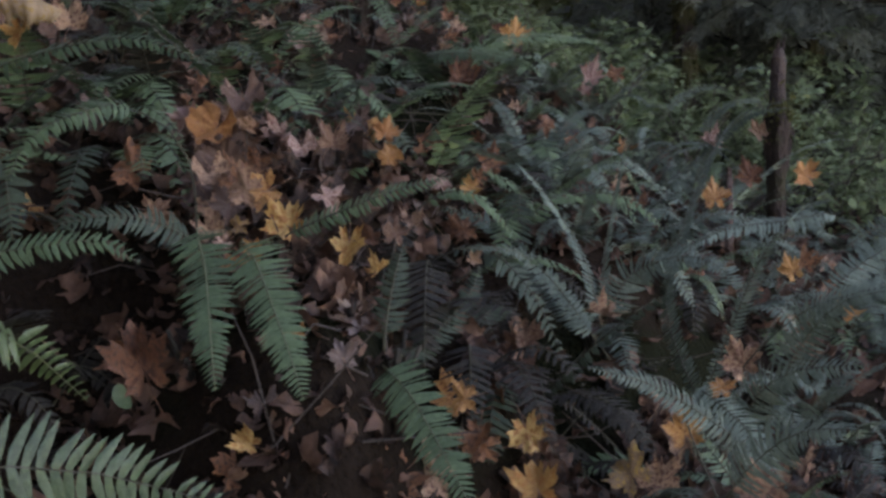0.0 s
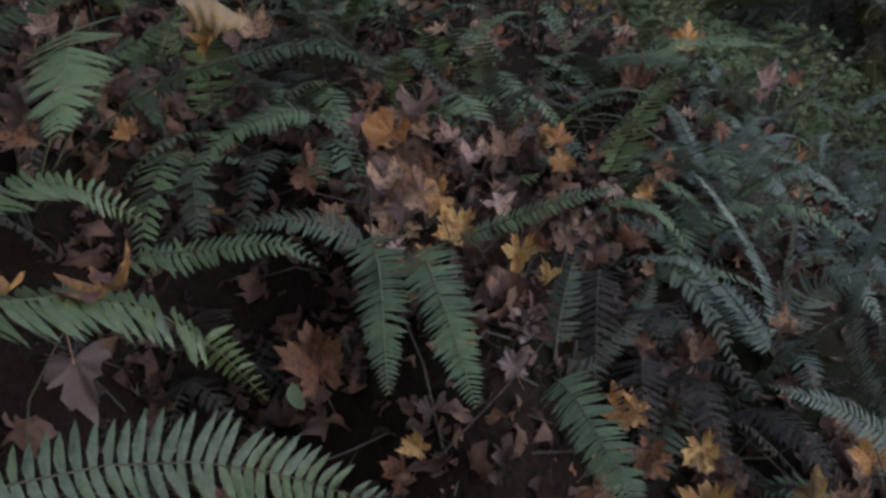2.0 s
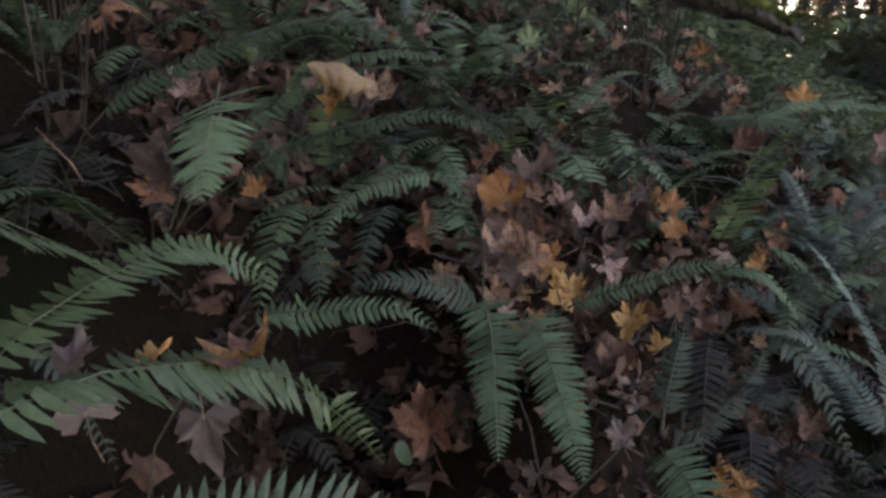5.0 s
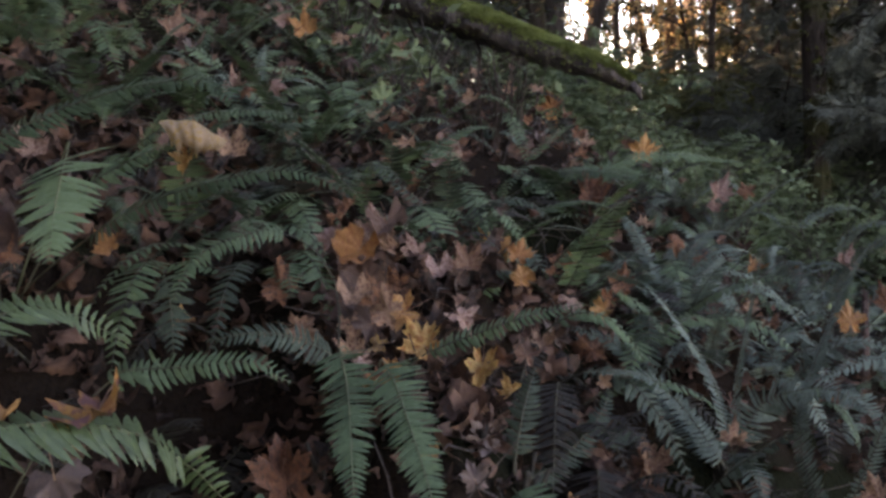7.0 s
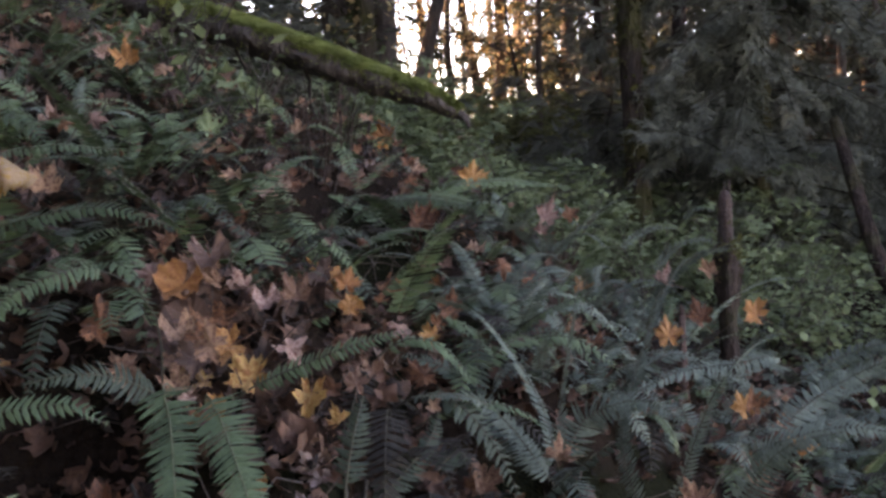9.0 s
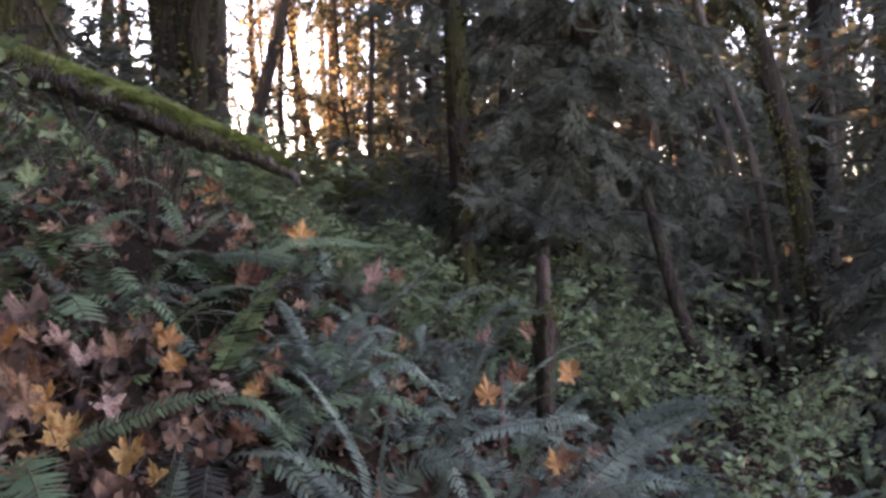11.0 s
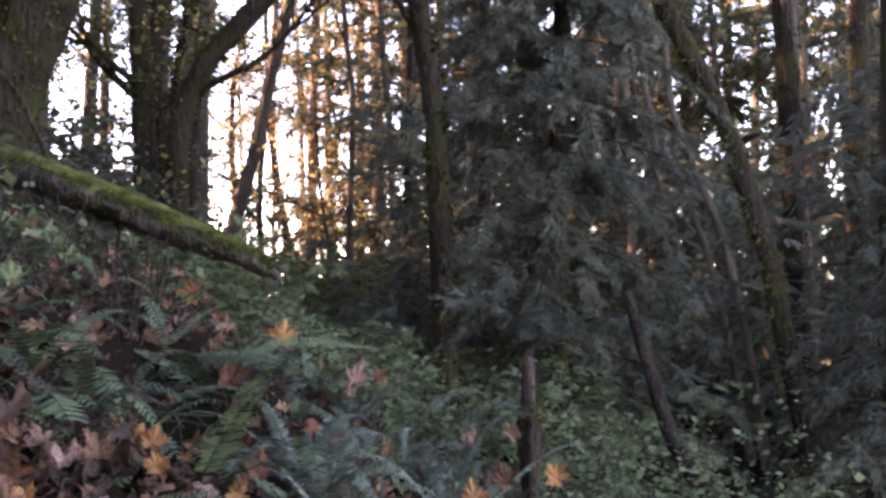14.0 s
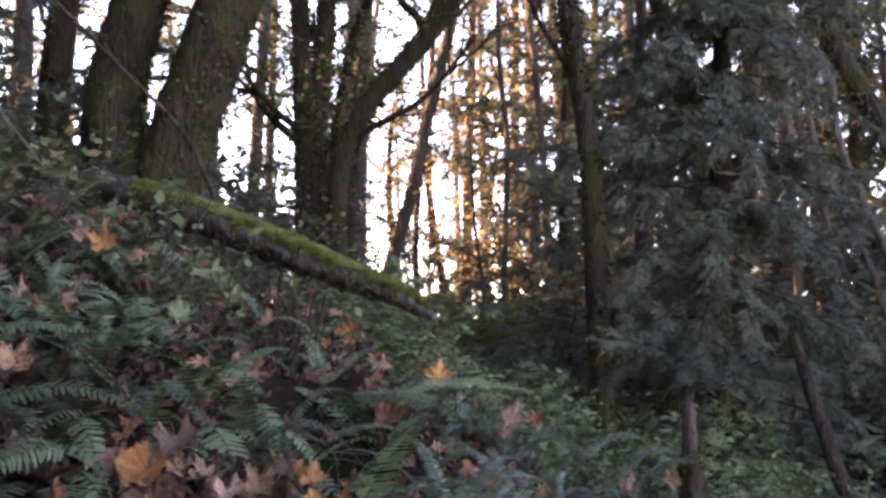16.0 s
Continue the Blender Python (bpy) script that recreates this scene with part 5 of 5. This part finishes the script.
maple((-0.416, 1.904, 0.645), 0.17, 'rust', 1, 0.55, 185)
maple((-0.515, 1.875, 0.715), 0.085, 'grey', 7, 0.6, 30)
maple((-0.526, 1.781, 0.682), 0.07, 'yellow', 6, 0.6, 40)
maple((-0.182, 1.994, 0.657), 0.08, 'orange', 7, 0.5, 80)
maple((-0.158, 1.916, 0.612), 0.1, 'rust', 6, 0.6, 150)
maple((-0.068, 1.975, 0.594), 0.1, 'yellow', 1, 0.6, 170)
maple((-0.042, 2.392, 0.641), 0.1, 'tan', 6, 0.6, 20)

# ---- more ferns over the slope ----
def fern_kind(mat, fill, size):
    root = fern(0.0, 0.0, 0, size)
    z = root["spot"][2]
    for i in range(fill):
        turn = 6.283 * (i + rng.random() * 0.8) / fill
        ln = size * (0.7 + 0.5 * rng.random())
        frond(root, arch((0, 0, z), turn, ln, ln * (0.35 + 0.35 * rng.random()), ln * (0.25 + 0.4 * rng.random())), 0.085 * (0.8 + 0.4 * rng.random()), mat, gap=0.0125, fat=0.78)
    for ch in root.children_recursive:
        if ch.parent is root:
            ch.location.z -= z
    return root


# open ground under the near fronds
def near_hollow(x, y):
    return y < 2.35 and -1.75 < x < 0.3


FERNS = [fern_kind(M_FROND, 9, 0.6), fern_kind(M_FROND_SKYLIT, 10, 0.65), fern_kind(M_FROND_SKYLIT, 8, 0.5), fern_kind(M_FROND_DARK, 6, 0.45)]
r = np.random.default_rng(3)
used = [False] * 4


def set_fern(k, x, y, s):
    if in_pit(x, y, 1.3):
        return
    m = pose(x, y, float(height(x, y)) - 0.01, 8 * r.normal(), 8 * r.normal(), 360 * r.random()) @ Matrix.Scale(s, 4)
    if used[k]:
        copy_thing(FERNS[k], m)
    else:
        FERNS[k].matrix_basis, used[k] = m, True


for i in range(58):
    y = 2.9 + 5.5 * r.random() ** 1.1
    x = -0.62 * y + 1.35 * y * r.random()
    if 0.9 < x < 1.4 and y < 3.6 or -1.0 < x < 0.4 and 4.3 < y < 6.2:
        continue
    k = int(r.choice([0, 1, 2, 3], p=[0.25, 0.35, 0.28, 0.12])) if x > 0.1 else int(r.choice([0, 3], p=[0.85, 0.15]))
    set_fern(k, x, y, 0.6 + 0.4 * r.random())
# kind 3 at the upper left stands in for the deep shade there
for x, y, k in ((0.75, 2.9, 2), (1.3, 2.4, 0), (0.15, 2.9, 2), (-0.55, 2.7, 3), (1.25, 1.8, 0),
                (-1.4, 2.8, 0), (-1.8, 3.2, 0), (-1.2, 3.5, 2), (-2.0, 2.6, 0), (-0.5, 4.3, 2), (-0.9, 4.6, 0), (-0.2, 4.9, 2), (0.3, 5.0, 1), (-1.3, 4.4, 0), (-1.8, 4.6, 0), (-2.3, 5.2, 0), (-1.35, 1.95, 3), (-1.6, 2.45, 3), (-1.4, 1.75, 3), (-1.8, 2.5, 0)):
    set_fern(k, x, y, 0.7 + 0.25 * r.random())

for x, y, k in ((0.5, 5.0, 1), (0.9, 5.4, 2), (1.3, 5.2, 1), (0.2, 6.3, 2), (0.8, 6.2, 1), (1.5, 6.0, 2), (1.7, 5.3, 1), (1.1, 4.6, 2), (0.6, 4.4, 1)):
    set_fern(k, x, y, 0.9 + 0.3 * r.random())

# small low ferns filling the gaps
LOW = [fern_kind(M_FROND, 7, 0.36), fern_kind(M_FROND_SKYLIT, 7, 0.36), fern_kind(M_FROND_DARK, 6, 0.34)]
FERNS += LOW
used += [False] * 3
for i in range(100):
    y = 1.6 + 3.0 * r.random() ** 1.2
    x = (-0.55 + 1.15 * r.random()) * y
    if in_pit(x, y, 1.6) or near_hollow(x, y):
        continue
    k = 4 + int(r.choice([0, 1, 2], p=[0.25, 0.5, 0.25] if x > 0 else [0.8, 0.0, 0.2]))
    set_fern(k, x, y, 0.6 + 0.5 * r.random())

for i in range(16):
    y = 3.2 + 2.2 * r.random()
    set_fern(5, (0.12 + 0.3 * r.random()) * y, y, 0.9 + 0.4 * r.random())

# a thicket of lesser fronds, lying and arching downhill
blades = {"green": (Build(), Build()), "pale": (Build(), Build()), "dead": (Build(), Build()), "shade_green": (Build(), Build())}
for i in range(1150):
    y = 1.45 + 4.2 * r.random() ** 1.15
    x = (-0.62 + 1.2 * r.random()) * y
    if i > 680:
        x, y = (-1.65 + 1.15 * r.random(), 1.35 + 0.9 * r.random()) if i < 820 else (-1.35 + 0.8 * r.random(), 1.12 + 0.5 * r.random()) if i > 1040 else (-1.0 + 1.2 * r.random(), 2.2 + 1.5 * r.random())
    elif x < 0.1 and r.random() < 0.3 or near_hollow(x, y) and r.random() < 0.4:
        continue
    kind = "dead" if 680 < i < 820 and r.random() < 0.75 else "shade_green" if i > 820 and r.random() < 0.4 else str(r.choice(["green", "pale", "dead"], p=[0.86, 0.0, 0.14] if x < 0.1 else [0.25, 0.65, 0.1]))
    # hollows get only the darkest fronds, in place of shade
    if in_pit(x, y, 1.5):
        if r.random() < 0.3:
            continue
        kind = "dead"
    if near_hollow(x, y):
        # green fronds here take the dark copy that carries the hollow's shade
        kind = "shade_green" if kind == "green" else kind
        if -0.62 < x < 0.05 and 1.5 < y < 2.15:
            continue
    if -0.8 < x < -0.32 and 1.95 < y < 2.7:
        continue
    turn = math.pi + r.normal() * 1.1
    ln = 0.22 + 0.25 * r.random()
    z = float(height(x, y)) + 0.02
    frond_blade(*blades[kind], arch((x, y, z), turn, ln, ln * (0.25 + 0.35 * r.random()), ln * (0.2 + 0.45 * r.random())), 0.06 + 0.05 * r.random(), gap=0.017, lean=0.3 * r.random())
for kind, mat, words in (("green", M_FROND, "small green fern fronds crowding the slope"), ("pale", M_FROND_SKYLIT, "small grey-green fern fronds crowding the slope"), ("shade_green", M_FROND_SHADE, "green fern fronds coloured dull and dark for shade in the hollows"), ("dead", M_FROND_DARK, "withered brown fern fronds on the slope, darkened for shade in the hollows")):
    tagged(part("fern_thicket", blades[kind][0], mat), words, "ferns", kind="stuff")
    tagged(part("fern_stems", blades[kind][1], M_STEM), "thin stems of the small ferns", "ferns", kind="stuff")

# fine dead twigs and stalks
b = Build()
for i in range(900):
    y = 1.2 + 4 * r.random()
    x = (-0.55 + 1.15 * r.random()) * y
    o = np.array([x, y, float(height(x, y)) + 0.02])
    d = unit(r.normal(size=3) * np.array([1, 1, 0.5]) + (0, 0, 0.25)) * (0.1 + 0.25 * r.random())
    tube(b, [o, o + d * 0.5 + r.normal(size=3) * 0.015, o + d], [0.0022, 0.0018, 0.001], 4, 0, False)
tagged(part("fallen_twigs", b, M_TWIG), "thin dead twigs and leaf stalks on the litter", "twigs", kind="stuff")

# ---- leaf litter ----
litter = Build()
n = 10000
y = np.where(r.random(n) < 0.4, 0.9 + 1.9 * r.random(n), 2 + 4.2 * r.random(n) ** 1.4)
x = (-0.62 + 1.3 * r.random(n)) * np.maximum(y, 1.5)
z = height(x, y)
for i in range(n):
    if in_pit(x[i], y[i], 1.2) and r.random() < (0.5 if x[i] < -0.5 else 0.85):
        continue
    v, f = LITTER[int(r.integers(0, 8))]
    rot = np.array(Euler((r.normal() * 0.6, r.normal() * 0.6, 6.28 * r.random())).to_matrix())
    s = 0.035 + 0.08 * r.random() ** 1.5
    k = 1 + 0.0 * v
    k[:, 0], k[:, 2] = 0.4 + 0.6 * r.random(), 0.4 + 0.9 * r.random()
    litter.add((v * k) @ rot.T * s + (x[i], y[i], z[i] + 0.015 + 0.03 * r.random()), f)
tagged(part("leaf_litter", litter, M_LITTER), "brown fallen leaves carpeting the slope", "leaves", kind="stuff")

# the same litter thins out over the rest of the slope
more = Build()
for i in range(5200):
    px, py = -5 + 11 * r.random(), -4 + 11 * r.random()
    if 0.9 < py < 7 and -0.6 * py < px < 0.66 * py:
        continue
    v, f = LITTER[int(r.integers(0, 8))]
    rot = np.array(Euler((r.normal() * 0.5, r.normal() * 0.5, 6.28 * r.random())).to_matrix())
    more.add(v @ rot.T * (0.05 + 0.08 * r.random()) + (px, py, float(height(px, py)) + 0.02), f)
tagged(part("leaf_litter", more, M_LITTER), "brown fallen leaves thinly covering the wood's floor", "leaves", kind="stuff")
for px, py, k in ((-0.9, -0.9, 0), (0.7, -1.1, 1), (1.5, 0.2, 2), (1.9, 1.4, 1), (-1.7, 0.3, 0), (2.6, 2.4, 1), (2.4, -0.6, 2), (-2.4, -0.8, 0), (0.0, -2.0, 0), (3.2, 1.2, 1), (-2.6, 0.9, 0), (1.5, -2.2, 2), (3.4, 3.2, 2)):
    set_fern(k, px, py, 0.8 + 0.3 * r.random())

# scattered single leaves
for i in range(85):
    y = 1.6 + 4.6 * r.random()
    x = (-0.45 + 0.95 * r.random()) * y
    if in_pit(x, y):
        continue
    z = float(height(x, y)) + 0.03 + 0.12 * r.random() ** 2
    maple((x, y, z), 0.09 + 0.07 * r.random(), ("rust", "brown", "tan", "orange", "rust", "pink", "brown", "grey")[int(r.integers(0, 8))], (3, 4, 6, 7, 9, 1)[int(r.integers(0, 6))], 0.1 + 0.6 * r.random(), 360 * r.random(), "on the litter")


# the heap of leaves caught on the bank, and more on the slope above it
for i in range(12):
    k = r.random()
    x, y, z = (np.array([-0.59, 2.03, 0.98]) * (1 - k) + np.array([-0.64, 2.47, 1.17]) * k) + r.normal(size=3) * np.array([0.09, 0.05, 0.05])
    maple((x, y, max(z, float(height(x, y)) + 0.04)), 0.07 + 0.045 * r.random(), ("tan", "rust", "rust", "rust", "brown", "rust", "pink", "orange")[int(r.integers(0, 8))], (0, 1, 3, 6, 7, 9)[int(r.integers(0, 6))], 0.3 + 0.6 * r.random(), 360 * r.random(), "heaped on the bank")
for i in range(85):
    y = 2.3 + 3.0 * r.random()
    x = (-0.36 + 0.5 * r.random()) * y
    if in_pit(x, y):
        continue
    maple((x, y, float(height(x, y)) + 0.08 + 0.14 * r.random()), 0.045 + 0.055 * r.random(), ("rust", "tan", "pink", "rust", "brown", "rust", "tan")[int(r.integers(0, 7))], (3, 4, 6, 7, 9, 0)[int(r.integers(0, 6))], 0.2 + 0.7 * r.random(), 360 * r.random(), "caught on the slope")


# ---- low shrubs ----
def shrub(x, y, tall, n, leaf, label, mat=None):
    x, y = 1.2 * x, 1.18 * y
    root = tagged(new("shrub"), label, "shrub", "low shrubs")
    z = float(height(x, y))
    tips = []
    st = Build()
    for i in range(7):
        a = 6.28 * r.random()
        branching(st, (x, y, z - 0.02), (0.6 * math.cos(a), 0.6 * math.sin(a), 1), tall * (0.5 + 0.4 * r.random()), 0.006, r, 1, tips, 0.3)
    part("stem", st, M_TWIG, root)
    lv = Build()
    tips = np.array(tips)
    c = tips[r.integers(0, len(tips), n)] + r.normal(size=(n, 3)) * 0.05
    al = unit(r.normal(size=(n, 3)) * np.array([1, 1, 0.4]))
    ac = unit(np.cross(al, np.array([0, 0, 1.0]) + r.normal(size=(n, 3)) * 0.35))
    ln = leaf * (0.6 + 0.7 * r.random(n))
    lv.quads(diamonds(c, al, ac, ln, ln * 0.36))
    part("foliage", lv, mat or M_GREENLEAF, root, smooth=False)


for x, y, tall, n in ((1.7, 4.3, 0.72, 260), (2.1, 4.7, 0.8, 300), (2.45, 4.5, 0.8, 300), (1.45, 4.6, 0.65, 220), (1.9, 5.3, 0.8, 260), (2.9, 5.0, 0.7, 240), (1.3, 5.4, 0.6, 200), (1.7, 3.5, 0.6, 200)):
    shrub(x, y, tall, int(n * 2.0), 0.05, "low shrub with small soft green leaves")
for x, y in ((0.58, 4.75), (1.0, 5.0), (1.42, 5.25), (0.25, 5.17), (0.75, 5.68), (1.25, 5.93), (1.67, 4.75), (1.17, 4.4)):
    shrub(x, y, 0.5, 380, 0.045, "low shrub with small soft green leaves")
for x, y, tall, n in ((-0.62, 3.3, 0.45, 60), (-0.85, 3.6, 0.5, 80), (-1.7, 6.0, 0.8, 160), (-1.4, 6.4, 0.8, 160),
                        (-0.3, 5.2, 0.6, 160), (0.2, 5.6, 0.6, 160), (-0.8, 5.6, 0.6, 160), (0.6, 5.6, 0.5, 120), (-2.2, 6.0, 0.8, 180)):
    shrub(x, y, tall, int(n * 0.6), 0.07, "sparse shrub with pale green leaves")

for x, y, tall, n in ((-2.35, 5.5, 0.5, 170), (-2.1, 5.9, 0.5, 170), (-1.8, 5.7, 0.45, 150), (-1.55, 5.4, 0.4, 130), (-2.6, 6.0, 0.55, 170), (-1.2, 5.2, 0.35, 110)):
    shrub(x, y, tall, n, 0.085, "tangled shrub with green leaves at the foot of the maples")
for x, y, tall, n in ((-2.2, 5.6, 0.5, 70), (-1.6, 5.5, 0.45, 60)):
    shrub(x, y, tall, n, 0.10, "tangled shrub with yellowing leaves at the foot of the maples", M_AUTUMN)


# ---- small things ----
def curled_leaf(place, size, turn, label):
    """A dry leaf rolled over itself into a rough arch, its ragged edge hanging in front."""
    r2 = np.random.default_rng(12)
    nu, nv = 33, 12
    u, v = np.linspace(-1, 1, nu)[:, None] * np.ones((1, nv)), np.ones((nu, 1)) * np.linspace(0, 1, nv)[None]
    a = np.radians(-42 + 205 * v)
    wave = 0.03 * np.sin(5.2 * u + 2 * v) + 0.05 * (np.abs(np.sin(7.5 * u + 1.5 * v)) - 0.5) * (1.2 - v)
    rad = (0.38 - 0.17 * u * u + wave) * (1 + 0.10 * r2.normal(size=(nu, nv)) * (np.abs(v - 0.5) > 0.42))
    x = 0.54 * u * (1 - 0.42 * np.abs(v - 0.45) * 2) + 0.03 * np.sin(7 * v)
    ragged = (0.14 * r2.normal(size=(nu, 1)) - 0.12 * u) * (v < 0.06)
    p = np.stack([x, -rad * np.cos(a), rad * np.sin(a) * 0.62 - 0.10 * u - 0.5 * ragged], -1).reshape(-1, 3)
    b = Build()
    b.add(p, [(i * nv + j, (i + 1) * nv + j, (i + 1) * nv + j + 1, i * nv + j + 1) for i in range(nu - 1) for j in range(nv - 1)])
    ob = part("maple_leaf", b, LEAF_COLOURS["cream"])
    ob.matrix_basis = Matrix.Translation(place) @ pose(0, 0, 0, 8, 6, turn) @ Matrix.Scale(size, 4)
    tagged(ob, label, "leaf", "fallen maple leaves")


curled_leaf((-0.896, 2.061, 1.360), 0.115, 12, "pale cream curled dry maple leaf resting on fern fronds")


def oval_leaf(place, size, turn, label):
    a = np.linspace(0, 2 * np.pi, 18, endpoint=False)
    ring = np.stack([0.40 * np.sin(a), 0.5 * np.cos(a), 0.06 * np.cos(2 * a)], 1)
    v = np.vstack([[(0, 0, -0.04)], ring * 0.55 + (0, 0, -0.02), ring])
    n = len(a)
    f = [(0, 1 + i, 1 + (i + 1) % n) for i in range(n)] + [(1 + i, 1 + n + i, 1 + n + (i + 1) % n, 1 + (i + 1) % n) for i in range(n)]
    b = Build()
    b.add(v, f)
    ob = part("small_leaf", b, M_FROND_LIT)
    ob.matrix_basis = Matrix.Translation(place) @ pose(0, 0, 0, 55, 10, turn) @ Matrix.Scale(size, 4)
    tagged(ob, label, "leaf", "small round leaves")


oval_leaf((-0.741, 1.866, 0.733), 0.046, 60, "small round grey-green leaf beside a rust-brown leaf")
oval_leaf((-0.877, 1.775, 1.011), 0.040, 100, "small round green leaf hanging in the dark hollow")
oval_leaf((-0.354, 1.998, 0.691), 0.040, -50, "small round pale green leaf among the litter")

stalk = Build()
tube(stalk, smooth_line([(-1.166, 1.536, 1.307), (-1.138, 1.531, 1.283), (-1.110, 1.526, 1.260), (-1.087, 1.516, 1.236)], 12), np.linspace(0.0012, 0.0016, 12), 6)
tagged(part("leaf_stalk", stalk, LEAF_COLOURS["tan"]), "pale bare leaf stalk hanging in shade", "stalk")


def herb(x, y, z, n, label):
    """A low plant of a few broad soft leaves."""
    root = tagged(new("herb"), label, "plant", "soft-leaved herbs")
    g = float(height(x, y))
    for i in range(n):
        a, k = 6.28 * i / n + r.random(), 0.10 + 0.12 * r.random()
        tip = np.array([x + k * math.cos(a), y + k * math.sin(a), z + 0.08 * r.normal()])
        st = Build()
        tube(st, smooth_line([(x, y, g - 0.01), (x + 0.3 * k * math.cos(a), y + 0.3 * k * math.sin(a), 0.5 * (g + z) + 0.03), tip], 7), np.linspace(0.003, 0.0012, 7), 5)
        part("stem", st, M_STEM, root)
        lv = Build()
        v, f = LEAVES[int(r.integers(0, 3))]
        rot = np.array(Euler((0.5 * r.normal() + 0.5, 0.3 * r.normal(), a + 1.57)).to_matrix())
        lv.add(v @ rot.T * (0.09 + 0.05 * r.random()) + tip, f)
        part("leaf", lv, M_GREENLEAF, root)


herb(-0.896, 3.818, 1.449, 7, "soft bright green leaves on thin stems")
herb(-0.765, 4.169, 1.555, 9, "soft pale green leaves on thin stems")
